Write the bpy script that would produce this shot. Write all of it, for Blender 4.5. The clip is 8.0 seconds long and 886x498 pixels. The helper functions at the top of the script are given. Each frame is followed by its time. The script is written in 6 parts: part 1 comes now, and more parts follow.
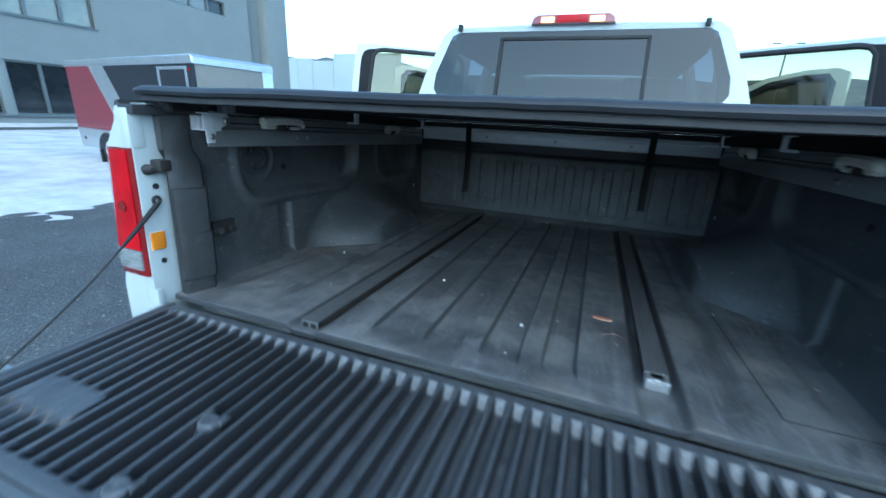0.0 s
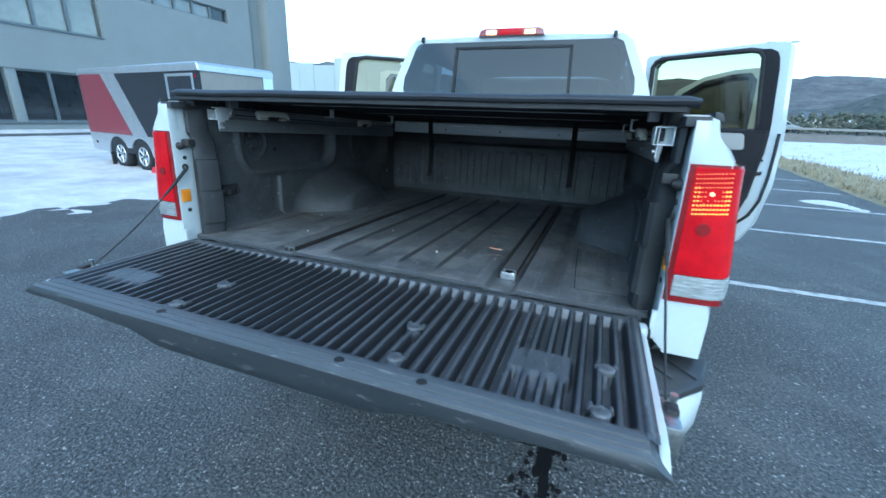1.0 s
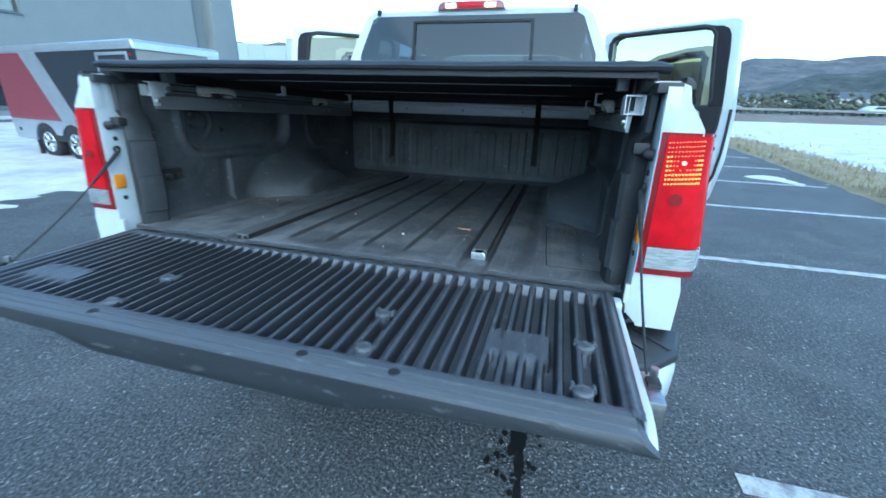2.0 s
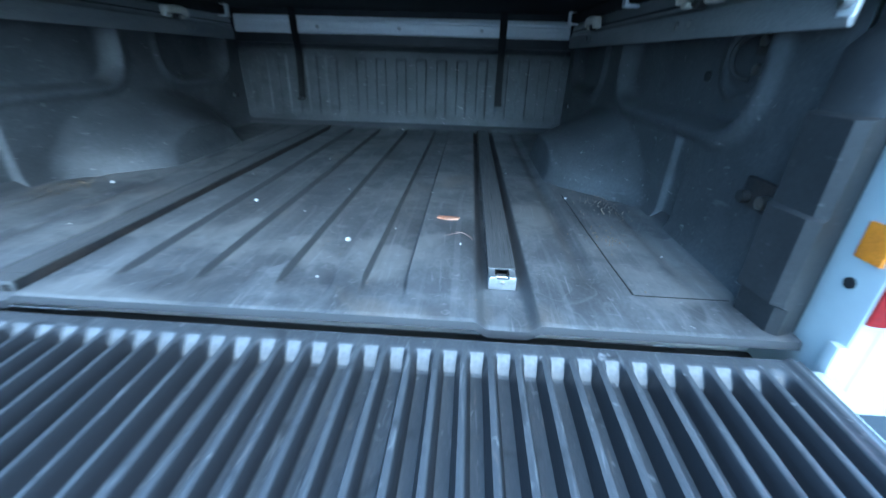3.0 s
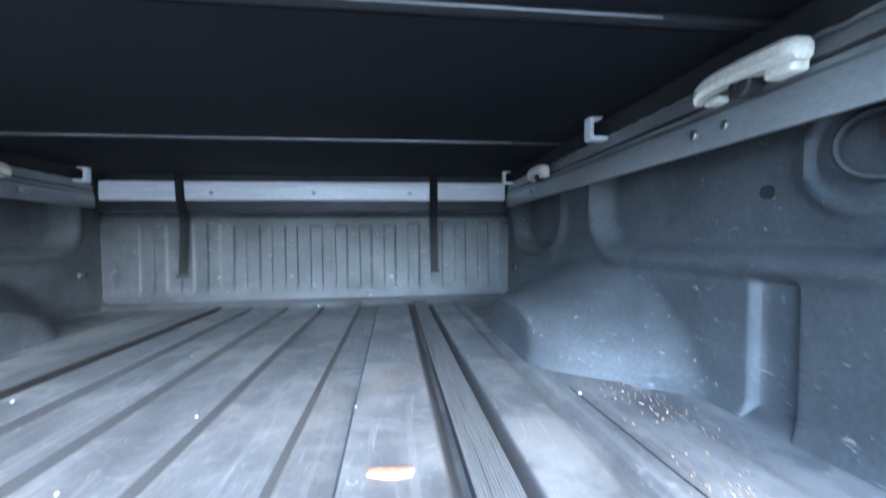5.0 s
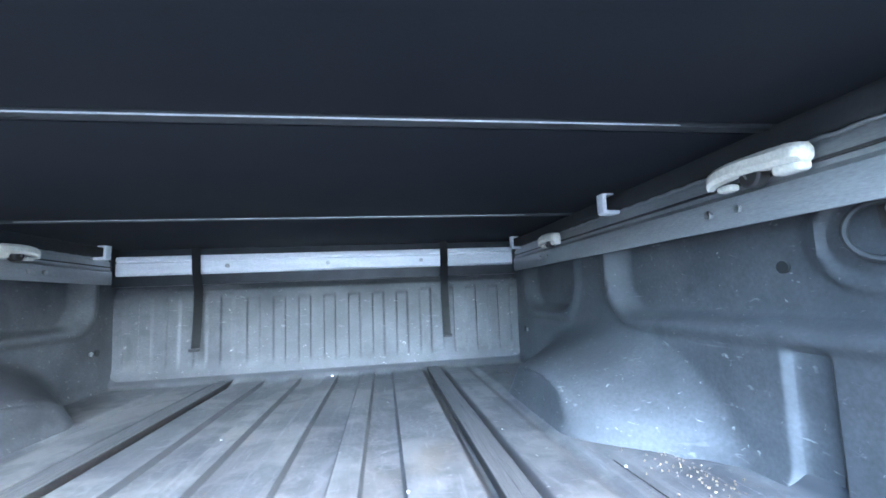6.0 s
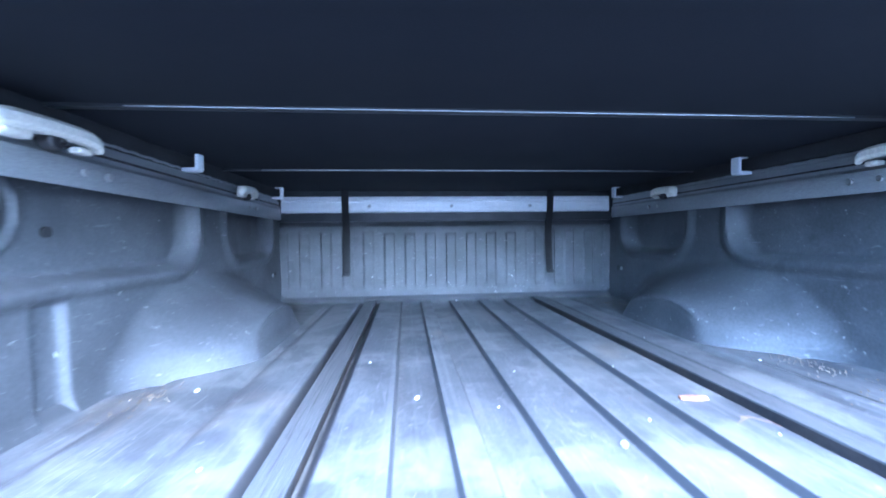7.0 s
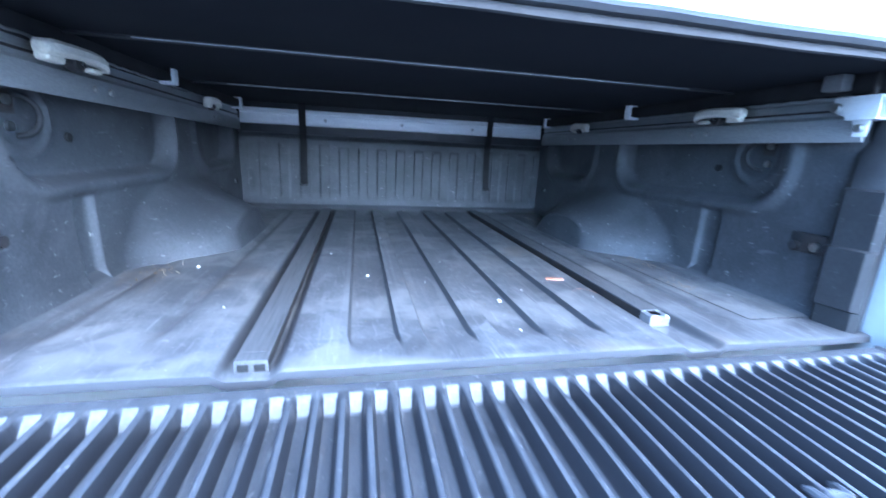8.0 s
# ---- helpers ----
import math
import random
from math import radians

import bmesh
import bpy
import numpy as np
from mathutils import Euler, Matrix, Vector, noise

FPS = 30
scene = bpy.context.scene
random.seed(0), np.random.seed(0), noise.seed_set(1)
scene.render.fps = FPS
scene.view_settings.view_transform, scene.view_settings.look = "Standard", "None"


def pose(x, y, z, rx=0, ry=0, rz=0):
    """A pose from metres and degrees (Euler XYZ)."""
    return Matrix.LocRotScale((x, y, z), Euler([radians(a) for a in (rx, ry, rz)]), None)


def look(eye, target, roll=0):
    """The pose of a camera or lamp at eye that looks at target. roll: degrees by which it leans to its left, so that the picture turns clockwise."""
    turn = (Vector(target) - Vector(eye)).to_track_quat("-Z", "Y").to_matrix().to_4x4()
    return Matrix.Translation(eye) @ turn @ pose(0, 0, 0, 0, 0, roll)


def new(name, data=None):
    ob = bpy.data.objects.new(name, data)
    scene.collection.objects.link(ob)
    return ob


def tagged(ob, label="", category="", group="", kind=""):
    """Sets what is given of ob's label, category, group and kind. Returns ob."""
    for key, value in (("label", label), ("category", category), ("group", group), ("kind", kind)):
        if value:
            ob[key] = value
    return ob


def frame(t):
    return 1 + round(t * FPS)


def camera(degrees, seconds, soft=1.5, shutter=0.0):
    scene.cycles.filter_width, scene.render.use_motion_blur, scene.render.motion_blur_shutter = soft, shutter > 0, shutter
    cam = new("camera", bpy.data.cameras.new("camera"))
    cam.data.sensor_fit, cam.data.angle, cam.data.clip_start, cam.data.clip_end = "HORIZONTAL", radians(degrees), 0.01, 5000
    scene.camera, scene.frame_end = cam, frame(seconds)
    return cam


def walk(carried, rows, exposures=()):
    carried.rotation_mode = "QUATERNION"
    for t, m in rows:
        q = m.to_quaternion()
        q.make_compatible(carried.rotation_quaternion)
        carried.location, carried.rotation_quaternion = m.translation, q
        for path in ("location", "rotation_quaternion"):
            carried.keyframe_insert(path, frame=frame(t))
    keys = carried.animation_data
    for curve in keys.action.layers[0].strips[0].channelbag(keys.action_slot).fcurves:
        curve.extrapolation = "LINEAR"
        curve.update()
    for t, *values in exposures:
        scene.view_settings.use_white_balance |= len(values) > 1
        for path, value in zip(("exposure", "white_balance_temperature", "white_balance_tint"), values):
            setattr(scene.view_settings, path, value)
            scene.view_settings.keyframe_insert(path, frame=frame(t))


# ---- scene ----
# Truck frame: x to its right, y towards the cab, z up from the tarmac; the truck squats nose-down by RAKE degrees.
RAKE = pose(0, 0.95, 0, -1.8) @ pose(0, -0.95, 0)
cam = camera(95.3, 8.0, soft=1.6, shutter=0.4)
PATH = [
    (0, (0.218, -0.662, 1.353), (-0.426, 1.143, 0.781), 3.4),
    (0.5, (0.494, -0.894, 1.323), (-0.207, 0.89, 0.75), 2.6),
    (1, (0.624, -1.051, 1.311), (-0.035, 0.752, 0.749), 2.7),
    (1.5, (0.661, -1.097, 1.3), (0.036, 0.713, 0.722), 2.4),
    (1.7, (0.649, -1.086, 1.29), (0.067, 0.734, 0.7), 2.4),
    (2.8, (0.373, -0.545, 1.246), (0.21, 1.277, 0.436), 1.5),
    (3, (0.333, -0.425, 1.216), (0.24, 1.376, 0.351), 1.7),
    (3.5, (0.341, -0.161, 1.138), (0.405, 1.584, 0.164), 1.7),
    (4, (0.355, -0.035, 1.116), (0.54, 1.738, 0.208), 2.2),
    (4.5, (0.324, -0.003, 1.118), (0.537, 1.928, 0.646), 1.0),
    (5, (0.305, 0.005, 1.131), (0.547, 1.989, 1.086), -0.6),
    (5.2, (0.295, 0.008, 1.134), (0.547, 1.988, 1.257), -0.9),
    (6.3, (0.126, -0.07, 1.18), (0.427, 1.895, 1.403), -2.8),
    (6.5, (0.033, -0.111, 1.172), (0.293, 1.863, 1.356), -2.2),
    (7, (-0.211, -0.236, 1.176), (-0.03, 1.755, 1.115), -0.7),
    (7.5, (-0.252, -0.415, 1.19), (0.001, 1.551, 0.926), 1.1),
    (8, (-0.219, -0.518, 1.201), (0.192, 1.382, 0.731), 2.8),
]
EXPOSURES = [(0, 2.15, 5700, -11), (1.7, 2.15, 5750, -10), (2.8, 3.05, 5000, -13), (3.5, 3.80, 5720, -2), (4.0, 4.03, 5780, -1), (4.5, 4.65, 5850, 0), (5.0, 5.35, 6250, 2), (6.5, 6.05, 6150, 3), (7.0, 5.40, 5050, 8), (7.5, 4.75, 4900, 13), (8.0, 4.35, 5200, 6)]
walk(cam, [(t, RAKE @ look(eye, target, roll)) for t, eye, target, roll in PATH], EXPOSURES)

# ---- world and light: clear sky after the sun has gone behind the hills ----
SUN_ELEVATION, SUN_TURN = 39.0, 158.0
world = bpy.data.worlds.new("evening_sky")
world.use_nodes = True
scene.world = world
wn, wl = world.node_tree.nodes, world.node_tree.links
sky = wn.new("ShaderNodeTexSky")
sky.sky_type, sky.sun_disc = "NISHITA", False
sky.sun_elevation, sky.sun_rotation = radians(SUN_ELEVATION), radians(SUN_TURN)
sky.air_density, sky.dust_density, sky.ozone_density, sky.altitude = 1.0, 3.0, 1.5, 2000
wl.new(sky.outputs["Color"], wn["Background"].inputs["Color"])
wn["Background"].inputs["Strength"].default_value = 0.15
sun = new("sun", bpy.data.lights.new("sun", "SUN"))
sun.data.energy, sun.data.angle, sun.data.color = 0.35, radians(90), (1.0, 0.96, 0.92)
a, e = radians(SUN_TURN), radians(SUN_ELEVATION)
sun.matrix_world = look((0, 0, 30), Vector((0, 0, 30)) - Vector((math.sin(a) * math.cos(e), math.cos(a) * math.cos(e), math.sin(e))))


# ---- materials ----
def mat(name, base, rough=0.5, metal=0.0, tint=None, scale=8.0, amount=0.5, stretch=(1, 1, 1), fine=120.0, bump=0.15,
        spec=0.5, coat=0.0, low=0.4, high=0.65, rand=0.0, depth=0.002, rough_to=None, marks=None, tilt_shade=None, grainy=0.14):
    """A surface of two tones mixed by a broad noise, with fine grain in its tone and relief."""
    m = bpy.data.materials.new(name)
    m.use_nodes = True
    n, l = m.node_tree.nodes, m.node_tree.links
    b = n["Principled BSDF"]
    b.inputs["Roughness"].default_value, b.inputs["Metallic"].default_value = rough, metal
    b.inputs["Specular IOR Level"].default_value, b.inputs["Coat Weight"].default_value = spec, coat
    co = n.new("ShaderNodeTexCoord")
    mp = n.new("ShaderNodeMapping")
    mp.inputs["Scale"].default_value = stretch
    l.new(co.outputs["Object"], mp.inputs["Vector"])
    broad = n.new("ShaderNodeTexNoise")
    broad.inputs["Scale"].default_value, broad.inputs["Detail"].default_value, broad.inputs["Roughness"].default_value = scale, 6, 0.65
    l.new(mp.outputs["Vector"], broad.inputs["Vector"])
    ramp = n.new("ShaderNodeMapRange")
    ramp.inputs["From Min"].default_value, ramp.inputs["From Max"].default_value = low, high
    ramp.inputs["To Max"].default_value = amount
    l.new(broad.outputs["Fac"], ramp.inputs["Value"])
    mix = n.new("ShaderNodeMix")
    mix.data_type = "RGBA"
    tint = tint or tuple(c * 0.7 for c in base)
    mix.inputs["A"].default_value, mix.inputs["B"].default_value = (*base, 1), (*tint, 1)
    l.new(ramp.outputs["Result"], mix.inputs["Factor"])
    grain = n.new("ShaderNodeTexNoise")
    grain.inputs["Scale"].default_value, grain.inputs["Detail"].default_value = fine, 3
    l.new(mp.outputs["Vector"], grain.inputs["Vector"])
    dirt = n.new("ShaderNodeMapRange")
    dirt.inputs["From Min"].default_value, dirt.inputs["From Max"].default_value = 0.3, 0.7
    dirt.inputs["To Min"].default_value, dirt.inputs["To Max"].default_value = 1 - grainy, 1 + grainy
    l.new(grain.outputs["Fac"], dirt.inputs["Value"])
    mul = n.new("ShaderNodeMix")
    mul.data_type, mul.blend_type = "RGBA", "MULTIPLY"
    mul.inputs["Factor"].default_value = 1.0
    l.new(mix.outputs["Result"], mul.inputs["A"])
    l.new(dirt.outputs["Result"], mul.inputs["B"])
    out = mul.outputs["Result"]
    for size, pull, limit, tone, share in marks or ():
        turn = n.new("ShaderNodeMapping")
        turn.inputs["Scale"].default_value = pull
        l.new(co.outputs["Object"], turn.inputs["Vector"])
        line = n.new("ShaderNodeTexNoise")
        line.inputs["Scale"].default_value, line.inputs["Detail"].default_value, line.inputs["Distortion"].default_value = size, 4, 0.6
        l.new(turn.outputs["Vector"], line.inputs["Vector"])
        cut = n.new("ShaderNodeMapRange")
        if limit < 0:
            # thin wandering outlines, as dried water and scratches leave
            off, flat = n.new("ShaderNodeMath"), n.new("ShaderNodeMath")
            off.operation, flat.operation = "SUBTRACT", "ABSOLUTE"
            off.inputs[1].default_value = 0.5
            l.new(line.outputs["Fac"], off.inputs[0])
            l.new(off.outputs["Value"], flat.inputs[0])
            cut.inputs["From Min"].default_value, cut.inputs["From Max"].default_value = 0.0, -limit
            cut.inputs["To Min"].default_value, cut.inputs["To Max"].default_value = share, 0.0
            l.new(flat.outputs["Value"], cut.inputs["Value"])
        else:
            cut.inputs["From Min"].default_value, cut.inputs["From Max"].default_value, cut.inputs["To Max"].default_value = limit, limit + 0.10, share
            l.new(line.outputs["Fac"], cut.inputs["Value"])
        lay = n.new("ShaderNodeMix")
        lay.data_type = "RGBA"
        lay.inputs["B"].default_value = (*tone, 1)
        l.new(cut.outputs["Result"], lay.inputs["Factor"])
        l.new(out, lay.inputs["A"])
        out = lay.outputs["Result"]
    # shading put into the colour by slope: steep faces darker, or upward faces paler
    if tilt_shade:
        tone, share, low_z, high_z, steep = tilt_shade
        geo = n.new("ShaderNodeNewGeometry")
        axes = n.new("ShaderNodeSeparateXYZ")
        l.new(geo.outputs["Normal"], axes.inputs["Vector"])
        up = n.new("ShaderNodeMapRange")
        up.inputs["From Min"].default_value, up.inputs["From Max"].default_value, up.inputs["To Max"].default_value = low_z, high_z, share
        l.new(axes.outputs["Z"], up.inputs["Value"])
        shade_mix = n.new("ShaderNodeMix")
        shade_mix.data_type = "RGBA"
        shade_mix.inputs["A" if steep else "B"].default_value = (*tone, 1)
        l.new(up.outputs["Result"], shade_mix.inputs["Factor"])
        l.new(out, shade_mix.inputs["B" if steep else "A"])
        out = shade_mix.outputs["Result"]
    if rand:
        info = n.new("ShaderNodeObjectInfo")
        vary = n.new("ShaderNodeMapRange")
        vary.inputs["To Min"].default_value, vary.inputs["To Max"].default_value = 1 - rand, 1 + rand
        l.new(info.outputs["Random"], vary.inputs["Value"])
        again = n.new("ShaderNodeMix")
        again.data_type, again.blend_type = "RGBA", "MULTIPLY"
        again.inputs["Factor"].default_value = 1.0
        l.new(out, again.inputs["A"])
        l.new(vary.outputs["Result"], again.inputs["B"])
        out = again.outputs["Result"]
    l.new(out, b.inputs["Base Color"])
    if rough_to is not None:
        rr = n.new("ShaderNodeMapRange")
        rr.inputs["From Min"].default_value, rr.inputs["From Max"].default_value = low, high
        rr.inputs["To Min"].default_value, rr.inputs["To Max"].default_value = rough, rough_to
        l.new(broad.outputs["Fac"], rr.inputs["Value"])
        l.new(rr.outputs["Result"], b.inputs["Roughness"])
    if bump:
        bp = n.new("ShaderNodeBump")
        bp.inputs["Strength"].default_value, bp.inputs["Distance"].default_value = bump, depth
        l.new(grain.outputs["Fac"], bp.inputs["Height"])
        l.new(bp.outputs["Normal"], b.inputs["Normal"])
    return m


def glow(name, colour, strength):
    m = bpy.data.materials.new(name)
    m.use_nodes = True
    b = m.node_tree.nodes["Principled BSDF"]
    b.inputs["Base Color"].default_value, b.inputs["Emission Color"].default_value = (*colour, 1), (*colour, 1)
    b.inputs["Emission Strength"].default_value, b.inputs["Roughness"].default_value = strength, 0.3
    return m


def tinted(name, colour, gloss=0.08, rough=0.02):
    """Thin tinted glass: see-through by its colour, with a clear gloss on top."""
    m = bpy.data.materials.new(name)
    m.use_nodes = True
    n, l = m.node_tree.nodes, m.node_tree.links
    n.remove(n["Principled BSDF"])
    clear, shine, mix, fr = (n.new("ShaderNode" + k) for k in ("BsdfTransparent", "BsdfGlossy", "MixShader", "Fresnel"))
    clear.inputs["Color"].default_value = (*colour, 1)
    shine.inputs["Roughness"].default_value = rough
    fr.inputs["IOR"].default_value = 1.0 + gloss * 6
    l.new(fr.outputs["Fac"], mix.inputs["Fac"])
    l.new(clear.outputs["BSDF"], mix.inputs[1])
    l.new(shine.outputs["BSDF"], mix.inputs[2])
    l.new(mix.outputs["Shader"], n["Material Output"].inputs["Surface"])
    return m


PAINT = mat("white_paint", (0.53, 0.575, 0.575), 0.3, tint=(0.47, 0.51, 0.51), scale=3, amount=0.5, fine=60, bump=0.02, coat=0.6, grainy=0.02, marks=[(9, (1, 1, 0.3), 0.64, (0.36, 0.38, 0.37), 0.35)])
PLASTIC = mat("black_plastic", (0.022, 0.023, 0.025), 0.5, tint=(0.045, 0.047, 0.05), scale=9, amount=0.7, fine=400, bump=0.3, depth=0.0006)
RUBBER = mat("black_rubber", (0.012, 0.012, 0.013), 0.7, tint=(0.03, 0.03, 0.03), scale=14, fine=200, bump=0.2)
# tone of dust marks, and of upward faces painted as if lit
DUST_AND_LIT = (0.22, 0.225, 0.23)
# groove slopes get a darker tone in place of shade
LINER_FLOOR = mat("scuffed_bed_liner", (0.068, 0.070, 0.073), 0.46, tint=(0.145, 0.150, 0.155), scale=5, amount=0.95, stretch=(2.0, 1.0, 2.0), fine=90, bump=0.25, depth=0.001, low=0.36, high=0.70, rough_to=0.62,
                  marks=[(7, (3, 0.8, 3), 0.60, DUST_AND_LIT, 0.35), (5, (1, 1, 1), 0.50, (0.20, 0.199, 0.194), 0.6), (9, (1, 1, 1), 0.53, (0.062, 0.065, 0.072), 0.6), (4.5, (1.5, 0.7, 1), -0.010, (0.30, 0.30, 0.29), 0.16), (9, (6, 0.12, 6), 0.58, (0.22, 0.222, 0.225), 0.25), (60, (1, 1, 1), 0.66, (0.30, 0.30, 0.30), 0.5), (42, (3, 0.25, 3), 0.62, (0.27, 0.275, 0.28), 0.4), (30, (0.5, 3, 0.5), 0.64, DUST_AND_LIT, 0.4), (120, (1, 1, 1), 0.70, (0.45, 0.45, 0.43), 0.7), (3.2, (1.4, 1, 1), 0.60, (0.19, 0.155, 0.12), 0.4), (22, (1, 1, 1), 0.63, (0.21, 0.215, 0.22), 0.5)], tilt_shade=((0.050, 0.052, 0.056), 1.0, 0.72, 0.99, True))
# last entry paints upward ledges slightly paler, as light would
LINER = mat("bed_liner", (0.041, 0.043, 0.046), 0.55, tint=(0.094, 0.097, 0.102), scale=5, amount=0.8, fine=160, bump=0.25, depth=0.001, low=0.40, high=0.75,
            marks=[(26, (1, 1.6, 3.5), 0.66, DUST_AND_LIT, 0.5), (18, (1, 0.4, 3), 0.68, DUST_AND_LIT, 0.35), (60, (1, 1, 1), 0.69, (0.42, 0.42, 0.40), 0.8), (9, (1, 1, 1), 0.58, (0.025, 0.026, 0.029), 0.5), (55, (1, 0.7, 2.5), 0.685, (0.36, 0.36, 0.35), 0.7)], tilt_shade=(DUST_AND_LIT, 0.06, 0.15, 0.85, False))
# rib sides carry painted shade: a near-black tone on steep faces
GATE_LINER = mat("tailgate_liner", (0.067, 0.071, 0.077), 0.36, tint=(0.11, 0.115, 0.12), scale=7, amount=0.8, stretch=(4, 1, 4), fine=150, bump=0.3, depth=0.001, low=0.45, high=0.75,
                 marks=[(40, (4, 0.4, 4), 0.62, DUST_AND_LIT, 0.5), (90, (1, 1, 1), 0.66, (0.4, 0.4, 0.4), 0.6), (25, (1, 1, 1), 0.60, (0.025, 0.026, 0.028), 0.6), (60, (2, 0.6, 2), 0.63, (0.20, 0.17, 0.15), 0.4)], tilt_shade=((0.023, 0.024, 0.027), 0.9, 0.58, 0.95, True))
POSTLINER = mat("post_liner", (0.018, 0.019, 0.020), 0.55, tint=(0.034, 0.035, 0.037), scale=6, amount=0.8, fine=160, bump=0.25, depth=0.001, marks=[(26, (1, 1.6, 3.5), 0.66, (0.12, 0.12, 0.12), 0.5)])
VINYL = mat("black_vinyl", (0.020, 0.021, 0.024), 0.45, tint=(0.035, 0.036, 0.04), scale=6, amount=0.6, fine=500, bump=0.35, depth=0.0006)
# near-black whose blue cast is lens haze put into the colour
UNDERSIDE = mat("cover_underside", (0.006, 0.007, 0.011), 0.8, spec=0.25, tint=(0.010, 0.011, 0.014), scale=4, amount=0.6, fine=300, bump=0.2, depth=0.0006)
ALU = mat("brushed_aluminium", (0.86, 0.87, 0.87), 0.42, 0.25, tint=(0.70, 0.71, 0.72), scale=6, amount=0.6, stretch=(1, 8, 8), fine=90, bump=0.06)
RAIL = mat("dull_aluminium_rail", (0.40, 0.41, 0.41), 0.42, 0.7, tint=(0.30, 0.31, 0.315), scale=5, amount=0.7, stretch=(6, 1, 6), fine=120, bump=0.08)
STEEL = mat("zinc_steel", (0.5, 0.5, 0.48), 0.35, 1.0, scale=20, amount=0.5, fine=150, bump=0.1)
IRON = mat("dark_iron", (0.03, 0.03, 0.032), 0.55, 0.4, tint=(0.07, 0.055, 0.045), scale=12, amount=0.6, fine=150, bump=0.2)
CREAM = mat("cream_plastic", (0.70, 0.67, 0.58), 0.45, tint=(0.55, 0.52, 0.43), scale=18, amount=0.6, fine=200, bump=0.08)
TRACK = mat("ribbed_track_insert", (0.085, 0.088, 0.090), 0.5, marks=[(60, (6, 0.12, 6), 0.55, (0.16, 0.16, 0.16), 0.7), (50, (6, 0.12, 6), 0.58, (0.02, 0.02, 0.02), 0.8)], tint=(0.10, 0.10, 0.10), scale=12, amount=0.8, stretch=(5, 0.5, 5), fine=160, bump=0.4)
CHROME = mat("tarnished_chrome", (0.55, 0.5, 0.42), 0.25, 1.0, tint=(0.35, 0.29, 0.22), scale=14, amount=0.7, fine=60, bump=0.05)
# soot in the exhaust; elsewhere black painted for shade inside holes and gaps
SOOT_AND_HOLLOW = mat("soot_and_hollow_black", (0.012, 0.012, 0.012), 0.9, fine=80)
ASPHALT = mat("asphalt", (0.062, 0.066, 0.066), 0.8, tint=(0.104, 0.110, 0.109), scale=0.7, amount=0.8, fine=70, bump=1.0, depth=0.016, grainy=0.55,
              marks=[(70, (1, 1, 1), 0.54, (0.16, 0.159, 0.156), 0.7), (80, (1, 1, 1), 0.56, (0.018, 0.018, 0.018), 0.8), (1.6, (1, 1, 1), 0.55, (0.13, 0.128, 0.124), 0.40), (6, (1, 1, 1), 0.58, (0.045, 0.044, 0.043), 0.4), (52, (1, 1, 1), 0.625, (0.42, 0.42, 0.41), 0.95), (60, (1, 1, 1), 0.60, (0.012, 0.012, 0.012), 0.8)])
SNOW = mat("old_snow", (0.62, 0.605, 0.595), 0.6, tint=(0.40, 0.395, 0.39), scale=1.1, amount=0.9, fine=7, bump=0.3, depth=0.03, grainy=0.06)
EARTH = mat("winter_ground", (0.16, 0.13, 0.09), 0.95, tint=(0.72, 0.75, 0.78), scale=0.05, amount=0.9, fine=3, bump=0.3, depth=0.05)
GRASS = mat("dry_grass", (0.30, 0.25, 0.15), 0.95, tint=(0.20, 0.16, 0.09), scale=1.6, amount=0.8, fine=30, bump=0.8, depth=0.02)
LINEPAINT = mat("worn_line_paint", (0.46, 0.465, 0.45), 0.8, tint=(0.16, 0.16, 0.16), scale=9, amount=0.95, fine=90, bump=0.4, low=0.45, high=0.7)
STUCCO = mat("pale_stucco", (0.225, 0.238, 0.226), 0.85, tint=(0.20, 0.213, 0.203), scale=0.6, amount=0.7, fine=25, bump=0.15, depth=0.004)
FRAME = mat("window_frame_metal", (0.16, 0.17, 0.17), 0.4, 0.6, scale=5, fine=80)
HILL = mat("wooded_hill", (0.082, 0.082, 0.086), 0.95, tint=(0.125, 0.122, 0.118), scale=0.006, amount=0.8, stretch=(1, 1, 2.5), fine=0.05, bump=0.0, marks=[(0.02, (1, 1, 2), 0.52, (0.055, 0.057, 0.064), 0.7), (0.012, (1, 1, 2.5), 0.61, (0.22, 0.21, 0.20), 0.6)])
NEARHILL = mat("pine_slope", (0.042, 0.048, 0.042), 0.95, tint=(0.080, 0.080, 0.066), scale=0.02, amount=0.9, fine=0.2, bump=0.0, marks=[(0.07, (1, 1, 1), 0.50, (0.022, 0.028, 0.024), 0.8), (0.05, (1, 1, 1.6), 0.60, (0.16, 0.145, 0.12), 0.6)])
RED = mat("red_lens", (0.52, 0.004, 0.012), 0.2, tint=(0.30, 0.003, 0.008), scale=14, amount=0.7, fine=150, bump=0.02, coat=0.08, spec=0.15, grainy=0.03)
REDDARK = mat("dark_red_lens", (0.22, 0.006, 0.008), 0.15, fine=150, bump=0.04, coat=0.8)
CLEAR = mat("clear_lens", (0.42, 0.44, 0.43), 0.15, 0.3, tint=(0.20, 0.21, 0.21), scale=30, amount=0.7, stretch=(1, 1, 6), fine=220, bump=0.25, coat=0.8)
AMBER = mat("amber_reflector", (0.85, 0.28, 0.02), 0.25, tint=(0.65, 0.2, 0.02), scale=40, fine=300, bump=0.1, coat=0.5)
TRIM = mat("grey_door_trim", (0.016, 0.015, 0.017), 0.75, spec=0.2, tint=(0.026, 0.023, 0.025), scale=6, fine=250, bump=0.15)
